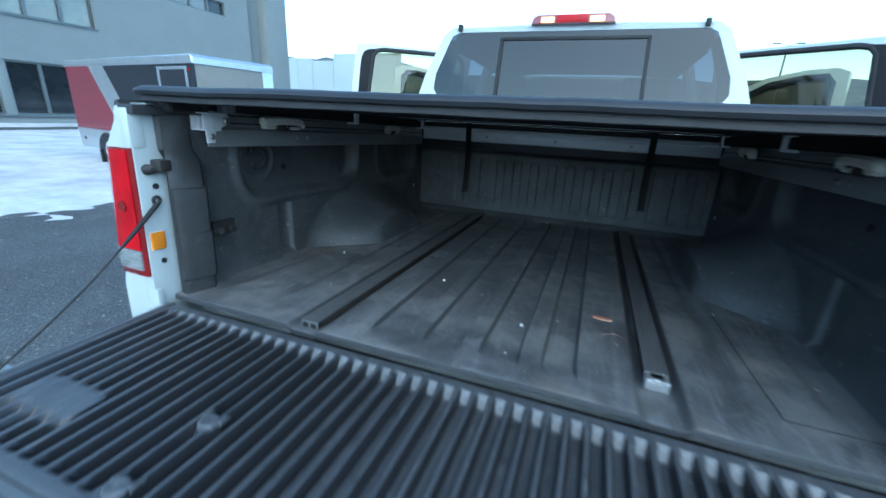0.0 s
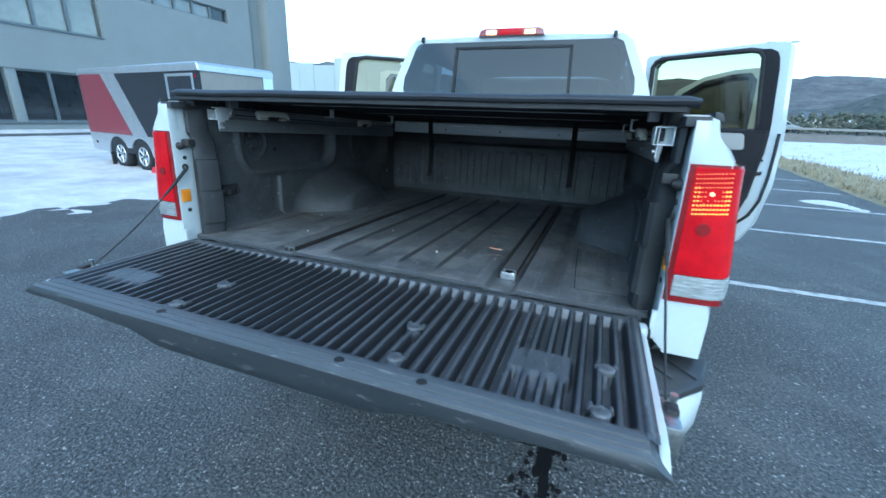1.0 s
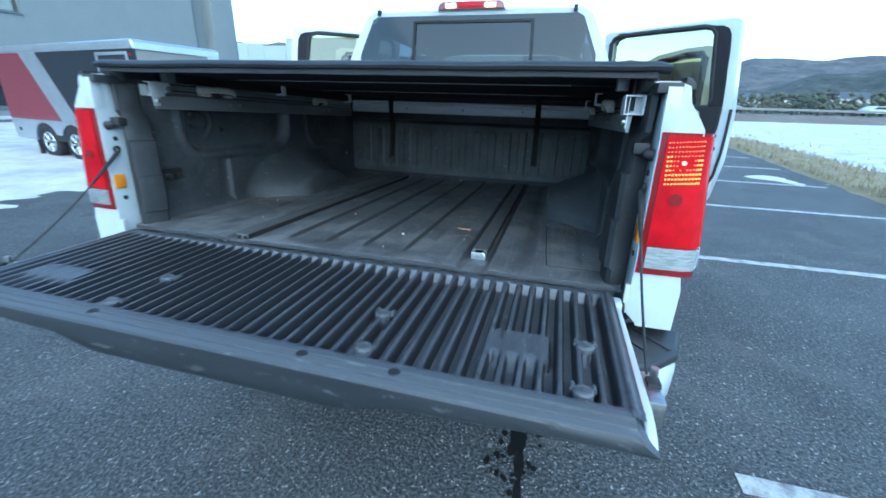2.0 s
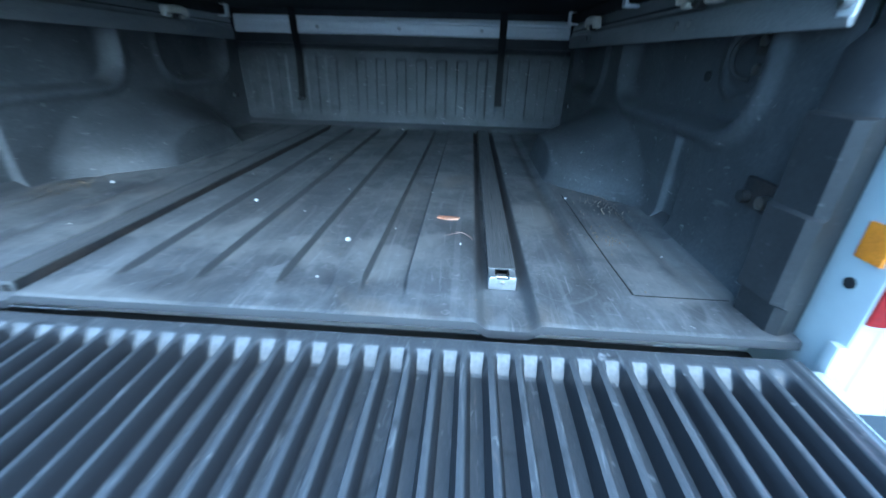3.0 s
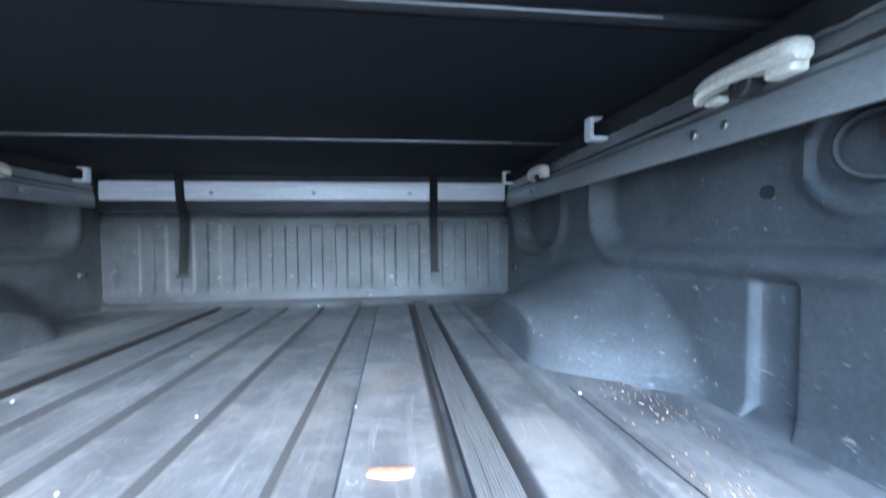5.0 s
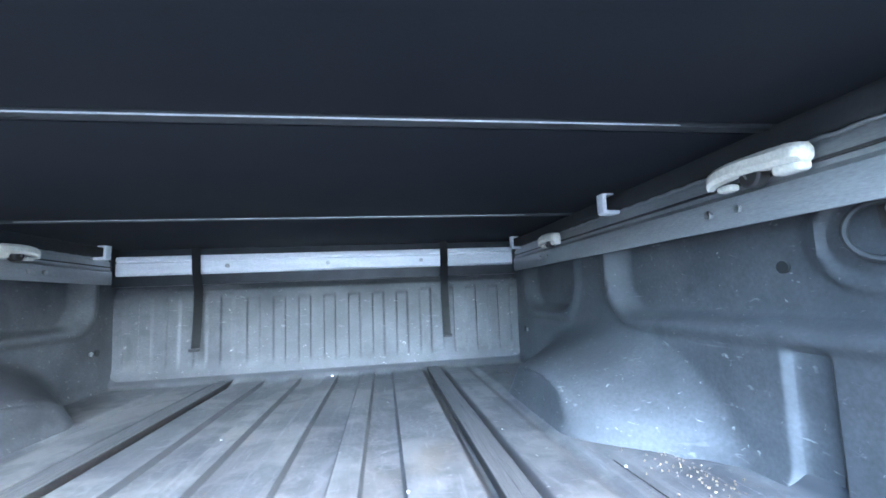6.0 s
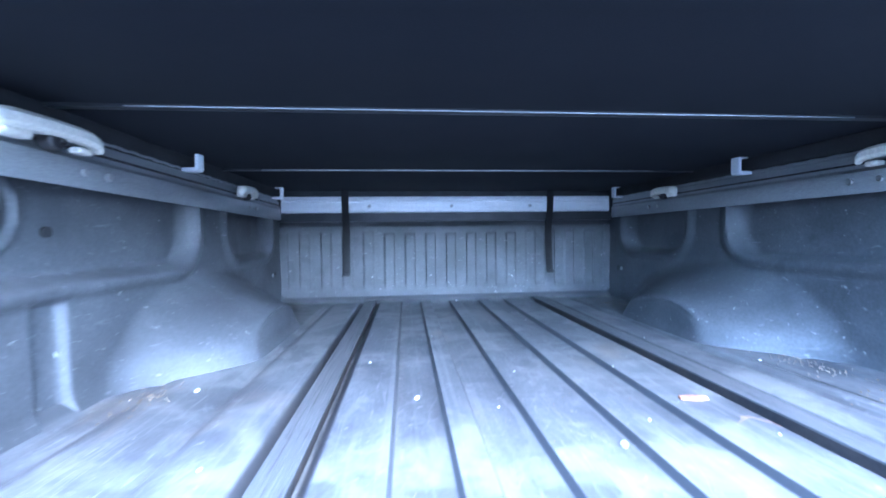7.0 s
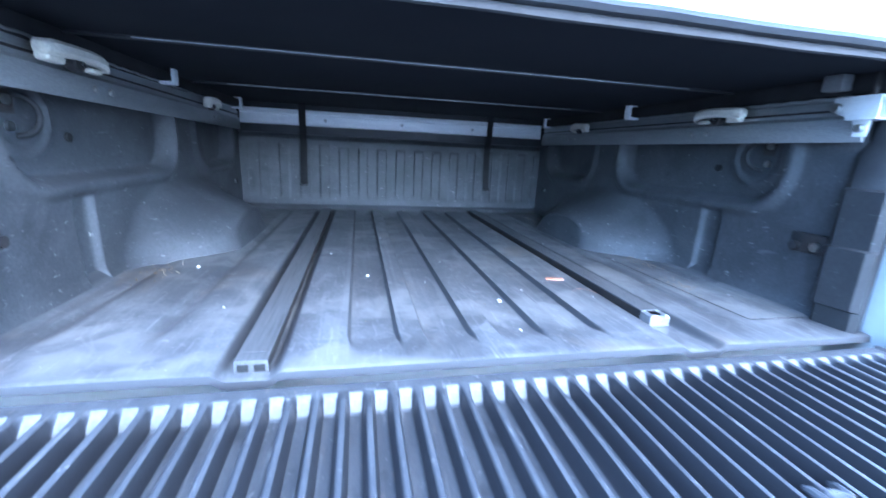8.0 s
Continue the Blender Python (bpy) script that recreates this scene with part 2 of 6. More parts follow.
BEIGE = mat("beige_door_trim", (0.34, 0.33, 0.30), 0.6, tint=(0.28, 0.27, 0.25), scale=5, fine=250, bump=0.12)
SEAT = mat("dark_seat_cloth", (0.035, 0.035, 0.038), 0.9, fine=300, bump=0.2)
MAROON = mat("maroon_trailer_skin", (0.19, 0.022, 0.035), 0.35, tint=(0.15, 0.018, 0.028), scale=1.5, fine=30, bump=0.03, coat=0.4)
CHARCOAL = mat("charcoal_trailer_skin", (0.022, 0.025, 0.030), 0.55, tint=(0.03, 0.033, 0.038), scale=1.5, fine=30, bump=0.03, spec=0.2)
BRONZE = mat("bronze_trailer_skin", (0.25, 0.225, 0.19), 0.45, 0.3, tint=(0.21, 0.19, 0.16), scale=1.2, fine=8, bump=0.0, grainy=0.03)
BRIGHT = mat("bright_trailer_trim", (0.62, 0.64, 0.66), 0.3, 0.8, tint=(0.5, 0.52, 0.54), scale=3, fine=60, bump=0.04)
GLASS = tinted("tinted_cab_glass", (0.03, 0.036, 0.047), 0.095, 0.06)
DOORGLASS = tinted("door_glass", (0.40, 0.37, 0.24), 0.10)
DARKGLASS = mat("dark_office_glass", (0.012, 0.015, 0.018), 0.06, tint=(0.03, 0.035, 0.04), scale=0.8, fine=3, bump=0.0, spec=0.6)
# the sky's reflection is painted into this pale glass colour
PALEGLASS = mat("sky_painted_office_glass", (0.16, 0.155, 0.14), 0.05, tint=(0.20, 0.195, 0.18), scale=0.5, fine=2, bump=0.0, spec=1.0, metal=0.4)
CHIP = mat("orange_scrap", (0.46, 0.19, 0.10), 0.8, tint=(0.55, 0.42, 0.34), scale=60, fine=300, bump=0.1)
PEBBLE = mat("white_pebble", (0.62, 0.62, 0.60), 0.8, tint=(0.4, 0.4, 0.39), scale=60, fine=400, bump=0.3, rand=0.2)
STRAW = mat("dry_stem", (0.27, 0.18, 0.15), 0.8, fine=300)
LED = glow("lit_lamp_cell", (1.0, 0.42, 0.08), 0.32)
DIMLED = glow("dim_lamp_cell", (1.0, 0.22, 0.08), 0.16)
HOT = glow("lit_bulb", (1.0, 0.55, 0.25), 0.36)
SIGNRED = mat("red_plate", (0.60, 0.02, 0.04), 0.4, fine=200, bump=0.05)
WHITE = mat("white_print", (0.8, 0.8, 0.8), 0.5, fine=200, bump=0.05)


# ---- builders ----
def part(name, bm, material, parent=None, label="", smooth=40):
    me = bpy.data.meshes.new(name)
    bmesh.ops.recalc_face_normals(bm, faces=bm.faces)
    bm.to_mesh(me)
    bm.free()
    me.materials.append(material)
    if smooth:
        for p in me.polygons:
            p.use_smooth = True
        me.set_sharp_from_angle(angle=radians(smooth))
    ob = new(name, me)
    if parent:
        ob.parent = parent
    if label:
        tagged(ob, label)
    return ob


def thing(name, label, category, group="", m=None, kind=""):
    ob = new(name)
    ob.empty_display_size = 0.1
    ob.matrix_world = m or Matrix()
    return tagged(ob, label, category, group, kind)


def box(x0, x1, y0, y1, z0, z1, b=0.0, bm=None, seg=2):
    bm = bm or bmesh.new()
    made = bmesh.ops.create_cube(bm, size=1.0, matrix=Matrix.LocRotScale(((x0 + x1) / 2, (y0 + y1) / 2, (z0 + z1) / 2), None, (x1 - x0, y1 - y0, z1 - z0)))
    if b:
        edges = list({e for v in made["verts"] for e in v.link_edges})
        bmesh.ops.bevel(bm, geom=edges, offset=b, segments=seg, affect="EDGES", profile=0.6)
    return bm


def prism(pts, axis, a, c, b=0.0, bm=None, seg=2):
    """A polygon drawn in the plane across an axis, drawn out from a to c."""
    bm = bm or bmesh.new()
    put = {"x": lambda p, q, h: (h, p, q), "y": lambda p, q, h: (p, h, q), "z": lambda p, q, h: (p, q, h)}[axis]
    lo = [bm.verts.new(put(p, q, a)) for p, q in pts]
    hi = [bm.verts.new(put(p, q, c)) for p, q in pts]
    faces = [bm.faces.new(lo), bm.faces.new(hi[::-1])]
    n = len(pts)
    for i in range(n):
        faces.append(bm.faces.new((lo[i], hi[i], hi[(i + 1) % n], lo[(i + 1) % n])))
    if b:
        edges = list({e for f in faces[:2] for e in f.edges})
        bmesh.ops.bevel(bm, geom=edges, offset=b, segments=seg, affect="EDGES", profile=0.6)
    return bm


def tube(points, r, seg=10, bm=None, cap=True, taper=None):
    """A round bar along a line of points."""
    bm = bm or bmesh.new()
    pts = [Vector(p) for p in points]
    rings = []
    for i, p in enumerate(pts):
        way = (pts[min(i + 1, len(pts) - 1)] - pts[max(i - 1, 0)]).normalized()
        side = way.orthogonal().normalized() if i == 0 else (side - way * side.dot(way)).normalized()
        up = way.cross(side)
        rad = taper[i] if taper else r
        rings.append([bm.verts.new(p + rad * (math.cos(k) * side + math.sin(k) * up)) for k in np.linspace(0, 2 * math.pi, seg, endpoint=False)])
    for u, v in zip(rings, rings[1:]):
        for i in range(seg):
            bm.faces.new((u[i], u[(i + 1) % seg], v[(i + 1) % seg], v[i]))
    if cap:
        bm.faces.new(rings[0][::-1]), bm.faces.new(rings[-1])
    return bm


def loft(rings, bm=None, closed=True, cap=True):
    bm = bm or bmesh.new()
    rows = [[bm.verts.new(p) for p in ring] for ring in rings]
    n = len(rows[0])
    for u, v in zip(rows, rows[1:]):
        for i in range(n if closed else n - 1):
            bm.faces.new((u[i], u[(i + 1) % n], v[(i + 1) % n], v[i]))
    if cap and closed:
        bm.faces.new(rows[0][::-1]), bm.faces.new(rows[-1])
    return bm


def sheet(us, vs, f, bm=None):
    """A surface f(u, v) over two rows of values."""
    bm = bm or bmesh.new()
    rows = [[bm.verts.new(f(u, v)) for v in vs] for u in us]
    for a, c in zip(rows, rows[1:]):
        for i in range(len(vs) - 1):
            bm.faces.new((a[i], c[i], c[i + 1], a[i + 1]))
    return bm


def disc(centre, axis, r, h, seg=16, bm=None, b=0.0):
    c, a = Vector(centre), Vector(axis).normalized()
    if b:
        return tube([c - a * h / 2, c - a * (h / 2 - b), c + a * (h / 2 - b), c + a * h / 2], r, seg, bm, taper=[r - b, r, r, r - b])
    return tube([c - a * h / 2, c + a * h / 2], r, seg, bm)


def ring(centre, axis, r, tube_r, seg=28, sub=8, bm=None, squash=1.0):
    bm = bm or bmesh.new()
    a = Vector(axis).normalized()
    s = a.orthogonal().normalized()
    t = a.cross(s)
    c = Vector(centre)
    rows = []
    for k in np.linspace(0, 2 * math.pi, seg, endpoint=False):
        d = math.cos(k) * s + math.sin(k) * t
        rows.append([bm.verts.new(c + d * (r + tube_r * math.cos(j)) + a * tube_r * squash * math.sin(j)) for j in np.linspace(0, 2 * math.pi, sub, endpoint=False)])
    for i in range(seg):
        u, v = rows[i], rows[(i + 1) % seg]
        for j in range(sub):
            bm.faces.new((u[j], v[j], v[(j + 1) % sub], u[(j + 1) % sub]))
    return bm


def step(a, c, x):
    x = min(1.0, max(0.0, (x - a) / (c - a)))
    return x * x * (3 - 2 * x)


def bank(x, a, c, soft):
    """1 between a and c, falling to 0 over soft on both sides."""
    return step(a - soft, a, x) * (1 - step(c, c + soft, x))


def at(ob, m):
    ob.matrix_world = m
    return ob


# ---- pickup truck ----
FL = 0.88           # bed floor
FRONT = 1.668       # face of the bed's front liner


def rounded(y, z, y0, y1, z0, z1, r):
    """Distance outside a rounded rectangle, below zero inside."""
    cy, cz = (y0 + y1) / 2, (z0 + z1) / 2
    qy, qz = abs(y - cy) - (y1 - y0) / 2 + r, abs(z - cz) - (z1 - z0) / 2 + r
    return math.hypot(max(qy, 0), max(qz, 0)) + min(max(qy, qz), 0) - r


VALLEYS = ((-0.236, -0.150), (-0.102, -0.015), (0.034, 0.120), (0.172, 0.242))
TRACKS = (-0.378, 0.404)


def ramp(a, c, x):
    """Straight from 0 to 1 between a and c, with slightly rounded ends."""
    x = min(1.0, max(0.0, (x - a) / (c - a)))
    return 0.7 * x + 0.3 * x * x * (3 - 2 * x)


def groove(x, y):
    """Depth of the moulded valleys between the floor's broad ribs."""
    d = 0.0
    for a, c in VALLEYS:
        flare = 0.008 * (1 - step(0.09, 0.17, y))
        d = max(d, 0.0120 * ramp(a - 0.0025, a + 0.0030, x - flare) * (1 - ramp(c - 0.0030, c + 0.0025, x - flare)) * ramp(0.085, 0.17, y))
    for c in TRACKS:
        off = abs(x - c)
        d = max(d, (0.0175 - 0.006 * (1 - step(0.05, 0.14, y))) * (1 - step(0.027, 0.050, off)))
    d = max(d, 0.009 * (1 - ramp(0.004, 0.018, abs(abs(x) - 0.550))) * step(0.14, 0.24, y))
    d = max(d, 0.007 * ramp(0.700, 0.716, abs(x)) * (1 - ramp(0.717, 0.735, abs(x))) * step(0.15, 0.20, y) * (1 - step(0.60, 0.70, y)))
    return d


def floor_height(x, y):
    dip = 0.004 * math.sin(7 * x + 3 * y) * math.sin(5 * y + 1.3)
    edge = 0.005 * (y < 0.0442) + 0.0015 * (1 - step(0.045, 0.050, y))
    side = 0.03 * step(0.750, 0.80, abs(x)) ** 2 * step(0.13, 0.17, y)
    front = 0.05 * step(FRONT - 0.05, FRONT + 0.01, y) ** 2
    return FL - groove(x, y) * (1 - step(1.56, 1.64, y)) + dip * 0.25 - edge + side + front


def side_depth(y, z):
    """How far the side liner lies outside its innermost face: two pockets with sloping borders, a channel and a ring."""
    d, bead = 0.0, 0.0
    for y0, y1, q0, q1 in ((0.268, 0.945, 0.300, 0.884), (1.10, 1.560, 1.15, 1.478)):
        a = max(0.0, -rounded(y, z, y0 + 0.012, y1 - 0.018, 1.098, 1.7, 0.10))
        c = max(0.0, rounded(y, z, q0, q1, 1.120, 1.7, 0.075))
        d = max(d, 0.031 * ramp(0.0, 1.0, a / (a + c)) if a > 0 else 0.0, 0)
        bead = min(bead, -0.013 * bank(-rounded(y, z, y0, y1, 1.090, 1.7, 0.105), 0.0, 0.014, 0.022))
    chan = ramp(0.428, 0.440, y) * (1 - step(0.482, 0.502, y)) * (1 - ramp(1.072, 1.084, z))
    r = math.hypot(y - 0.386, z - 1.226)
    d -= 0.007 * bank(r, 0.064, 0.071, 0.010) * step(1.13, 1.15, z)
    return d + bead + 0.013 * chan - 0.013 * (1 - chan) * (1 - step(FL - 0.01, FL + 0.04, z)) ** 1.5


def housing(y, z):
    """The wheel housing's swell out of the side, with a shallow ridge round its inner face."""
    e = math.hypot((y - 0.95) / (0.39 if y < 0.95 else 0.49), max(z - FL, 0) / 0.212)
    swell = 0.20 * (1 - step(0.38, 1.0, e))
    return swell + 0.010 * bank(e, 0.46, 0.50, 0.04) * step(0.92, 0.97, z) * step(0.72, 0.8, y)


truck = thing("pickup_truck", "white four-door pickup truck with open tailgate and open doors", "pickup truck", m=RAKE)

# bed: floor, sides, front
ys = [0.0437, 0.044, 0.0445, 0.046, 0.049, 0.053, 0.058, 0.065, 0.08, 0.11, 0.125, 0.137, 0.140, 0.142, 0.144, 0.147, 0.16] + list(np.linspace(0.18, 0.5, 14)) + list(np.linspace(0.54, 1.6, 26)) + [1.63, 1.65, 1.668]
xs = sorted({round(float(v), 4) for v in list(np.linspace(-0.80, 0.80, 161)) + [c + d for v in VALLEYS for c in v for d in (-0.0060, -0.0035, -0.0025, -0.0015, -0.0005, 0.0005, 0.0015, 0.0025, 0.0035, 0.0060)] + [c + q * d for c in TRACKS for q in (-1, 1) for d in (0.027, 0.0295, 0.032, 0.0345, 0.037, 0.0395, 0.042, 0.0445, 0.047, 0.050)]})
part("bed_floor", sheet(xs, ys, lambda x, y: (x, y, floor_height(x, y) - 0.008 * (y < 0.0439))), LINER_FLOOR, truck, "dust-marked scuffed black plastic bed liner floor with shade-coloured grooves", 60)


def seam(points, w):
    """A thin dark gap drawn along the floor."""
    rows = []
    for (xa, ya), (xb, yb) in zip(points, points[1:]):
        way = Vector((xb - xa, yb - ya, 0)).normalized()
        side = Vector((-way.y, way.x, 0)) * w
        for k in np.linspace(0, 1, 14):
            x, y = xa + (xb - xa) * k, ya + (yb - ya) * k
            wob = 0.0006 * noise.noise((x * 40, y * 40, 0))
            rows.append([(x + q * side.x + wob, y + q * side.y, floor_height(x + q * side.x, y + q * side.y) + h) for q, h in ((-1, -0.001), (1, -0.001), (1, 0.0006), (-1, 0.0006))])
    return loft(rows)


part("panel_seam", seam(((0.6095, 0.1425), (0.605, 0.25), (0.600, 0.42), (0.5965, 0.65)), 0.0013), SOOT_AND_HOLLOW, truck, "thin dark joint in the bed liner floor", 0)
part("panel_seam", seam(((0.612, 0.1415), (0.756, 0.1405)), 0.0010), SOOT_AND_HOLLOW, truck, "", 0)
part("floor_pan", box(-0.80, 0.80, 0.12, 1.70, 0.80, 0.852, 0.004), PAINT, truck)
# black slab puts the sill gap's shade into colour
part("sill_cavity", box(-0.80, 0.80, 0.012, 0.12, 0.785, 0.80, 0.002), SOOT_AND_HOLLOW, truck)

for s in (-1, 1):
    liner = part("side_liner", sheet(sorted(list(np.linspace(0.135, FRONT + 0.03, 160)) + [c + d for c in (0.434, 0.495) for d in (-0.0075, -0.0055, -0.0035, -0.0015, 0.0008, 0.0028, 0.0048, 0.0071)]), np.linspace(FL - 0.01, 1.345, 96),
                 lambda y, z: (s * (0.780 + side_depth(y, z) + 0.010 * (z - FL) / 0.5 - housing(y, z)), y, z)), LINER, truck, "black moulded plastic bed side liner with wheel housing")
    # lined rear post with its steps
    rows = []
    deep = 0.014 if s < 0 else 0.0
    for z, k in ((0.862, 0.0), (0.920, 0.0), (0.924, 0.009), (1.046, 0.009), (1.050, 0.003), (1.164, 0.004), (1.168, -0.006), (1.236, -0.010), (1.262, -0.034), (1.352, -0.038)):
        rows.append([(s * x, y, z) for x, y in ((0.811, 0.074), (0.792, 0.060), (0.772 - k * 0.9, 0.054), (0.761 - k, 0.064), (0.754 - k - deep * 0.6, 0.126), (0.761 - k - deep * 0.6, 0.136), (0.80, 0.142), (0.811, 0.142))])
    post = loft(rows)
    part("rear_post_liner", post, POSTLINER, truck, "black plastic cover of the bed's rear post")
    # tie-down anchors and their holes
    anchor = part("tie_down", box(s * 0.822 - 0.004, s * 0.822 + 0.004, 0.342, 0.38, 1.19, 1.27, 0.003), IRON, truck, "dark steel tie-down plate")
    part("bolt", disc((s * 0.816, 0.358, 1.253), (1, 0, 0), 0.009, 0.008, 12), STEEL, anchor)
    part("bolt", disc((s * 0.816, 0.356, 1.208), (1, 0, 0), 0.009, 0.008, 12), STEEL, anchor)
    part("hook", tube([(s * (0.818 - 0.022 * math.sin(k) ** 0.6), 0.368 + 0.034 * math.sin(k), 1.228 + 0.036 * math.cos(k)) for k in np.linspace(0.02, 3.12, 15)], 0.005, 8), RUBBER, anchor)
    # flat black disc, the hole's inner shade painted on
    part("liner_hole", disc((s * 0.8155, 0.503, 1.192), (1, 0, 0), 0.0095, 0.006, 18), SOOT_AND_HOLLOW, truck)
    low = part("lower_tie_down", box(s * 0.78 - 0.006, s * 0.78 + 0.006, 0.150 + deep, 0.225 + deep, 1.015, 1.06, 0.004), IRON, truck, "dark steel lower tie-down")
    part("bolt", disc((s * 0.768, 0.165 + deep, 1.033), (1, 0, 0), 0.010, 0.012, 12), STEEL, low)
    part("bolt", disc((s * 0.768, 0.21 + deep, 1.03), (1, 0, 0), 0.010, 0.012, 12), IRON, low)
    part("front_anchor", disc((s * 0.790, 1.58, 1.02), (1, 0, 0), 0.012, 0.02, 12), IRON, truck)
    part("front_anchor_bolt", disc((s * 0.788, 1.55, 1.02), (1, 0, 0), 0.008, 0.016, 12), STEEL, truck)


def front_face(x, z):
    d = 0.0
    k = round(x / 0.0965)
    off = abs(x - k * 0.0965)
    top = 1.196 if abs(k) <= 3 else 1.206
    d = 0.005 * (1 - ramp(0.0205, 0.0245, off)) * (1 - step(top - 0.010, top, z)) * step(0.925, 0.965, z)
    bulge = 0.012 * (1 - step(0.925, 0.96, z))
    return (x, FRONT - d - bulge + 0.02 * step(1.225, 1.245, z), z)


part("front_liner", sheet(np.linspace(-0.84, 0.84, 421), [0.86, 0.90, 0.92, 0.93, 0.945, 0.96, 0.97] + list(np.linspace(1.0, 1.17, 6)) + [1.184, 1.190, 1.196, 1.204, 1.211, 1.216, 1.222, 1.228, 1.234, 1.24, 1.248, 1.26, 1.36], front_face), LINER, truck, "black ribbed plastic liner of the bed's front wall")
part("bed_front_wall", box(-0.842, 0.842, 1.695, 1.725, 0.80, 1.362, 0.006), PAINT, truck)


# outer bed sides, with the wheel arch cut into the lower edge
def low_edge(y):
    a = 1.0 - ((y - 1.02) / 0.52) ** 2
    return max(0.62 if y > 0.3 else 0.80 - 0.18 * step(0.02, 0.30, y), 0.40 + 0.60 * math.sqrt(a) if a > 0 else 0)


for s in (-1, 1):
    rings = []
    for y in (0.0, 0.012, 0.03, 0.055, 0.08, 0.11, 0.15, 0.25, 0.36, 0.45, 0.49, 0.505, 0.55, 0.62, 0.72, 0.85, 1.02, 1.2, 1.32, 1.42, 1.5, 1.535, 1.6, 1.70):
        w = 0.055 * step(0.0, 0.5, y) + (0.018 if 0.42 < y < 1.62 else 0) - 0.032 * (1 - step(-0.05, 0.13, y))
        lo = low_edge(y)
        f = 0.018 * (1 - step(0.0, 0.3, y))
        sec = [(0.838, lo), (0.928 + w + f, lo), (0.930 + w + f, lo + (0.93 - lo) * 0.8), (0.936 + w, 0.96), (0.926 + w, 1.20), (0.922 + w, 1.272), (0.908 + w, 1.295), (0.878 + w * 0.7, 1.326), (0.866 + w * 0.5, 1.358), (0.838, 1.364)]
        rings.append([(s * x, y, z) for x, z in sec])
    part("bed_side", loft(rings), PAINT, truck, smooth=30)
    # painted jamb beside the tailgate, facing inwards
    jamb = part("jamb", prism([(s * 0.812, 0.83), (s * 0.842, 0.80), (s * 0.842, 1.362), (s * 0.812, 1.362)], "y", 0.001, 0.078, 0.004), PAINT, truck)
    part("corner_cap", prism([(s * 0.8095, 1.268), (s * 0.840, 1.268), (s * 0.840, 1.358), (s * 0.8095, 1.358)], "y", -0.003, 0.034, 0.006), PAINT, jamb)
    part("jamb_lip", box(s * 0.807 - 0.006, s * 0.807 + 0.006, 0.0, 0.016, 0.83, 0.905, 0.003), PAINT, jamb)
    for y, z in ((0.042, 1.172), (0.036, 0.977)):
        part("jamb_plug", disc((s * 0.812, y, z), (1, 0, 0), 0.0075, 0.006, 12), RUBBER, jamb)
    part("latch_striker", box(s * 0.786 - 0.018, s * 0.786 + 0.018, 0.030, 0.060, 1.214, 1.240, 0.005), IRON, jamb, "black steel tailgate striker")
    part("striker_pin", tube([(s * 0.813, 0.026, 1.214), (s * 0.800, 0.028, 1.216), (s * 0.790, 0.060, 1.226)], 0.011, 12, taper=[0.014, 0.012, 0.008]), IRON, jamb)
    part("side_reflector", box(s * 0.811 - 0.004, s * 0.811 + 0.004, 0.010, 0.046, 1.010, 1.056, 0.002), AMBER, jamb, "amber marker reflector")
    hook = part("cable_eye", ring((s * 0.806, 0.036, 1.138), (1, 0, 0), 0.0085, 0.004, 18, 8), IRON, jamb)
    # steel cable that holds the tailgate
    a, c = Vector((s * 0.800, 0.032, 1.130)), Vector((s * 0.798, -0.315, 0.862))
    cable = [a.lerp(c, k) - Vector((0, 0, 0.018 * math.sin(math.pi * k))) for k in np.linspace(0, 1, 12)]
    part("tailgate_cable", tube(cable, 0.0026, 8), IRON, truck, "black coated tailgate cable")
    part("cable_sleeve", tube(cable[:4], 0.007, 8, taper=[0.0065, 0.006, 0.0055, 0.004]), RUBBER, truck)
    part("bed_rail_top", box(s * 0.816 - 0.026, s * 0.816 + 0.026, 0.0, 1.72, 1.344, 1.3655, 0.002), PLASTIC, truck)
    part("rail_cap", prism([(s * 0.8430, 1.360), (s * 0.864, 1.354), (s * 0.862, 1.366), (s * 0.855, 1.374), (s * 0.8430, 1.376)], "y", 0.006, 1.70, 0.004), PLASTIC, truck)
    part("cap_end", box(s * 0.815 - 0.026, s * 0.815 + 0.026, 0.030, 0.05, 1.366, 1.370, 0.001), RAIL, truck)

    # tail lamp that wraps round the corner
    def lamp(z0, z1, grow=0.0, n=6, xa=0.815, xb=None):
        rings = []
        for z in np.linspace(z0, z1, n):
            x1 = (0.950 - 0.026 * step(0.94, 1.30, z)) if xb is None else xb
            g = grow
            ya = -0.002 if xa < 0.82 else -0.006
            rings.append([(s * x, y, z) for x, y in ((xa, 0.032), (xa, ya - g), (xa + 0.007, -0.005 - g), (xa + 0.02, -0.006 - g), (x1 - 0.036, -0.003 - g), (x1 - 0.012, 0.009 - g), (x1 + g, 0.032), (x1 + 0.012 + g, 0.08), (x1 + 0.018, 0.12), (x1 - 0.01, 0.12), (x1 - 0.02, 0.032))])
        return loft(rings)
    light = part("tail_lamp", lamp(0.941, 1.266), REDDARK, truck, "red tail lamp with lit cells and clear reversing lens", 50)
    part("main_lens", lamp(1.012, 1.260, 0.003, 8, 0.826), RED, light)
    part("reversing_lens", lamp(0.957, 1.008, 0.003, 3, 0.829), CLEAR, light, "clear ridged reversing lens")
    for k in range(5):
        part("lens_ridge", lamp(0.961 + 0.0095 * k, 0.9645 + 0.0095 * k, 0.0045, 2, 0.832), CLEAR, light)
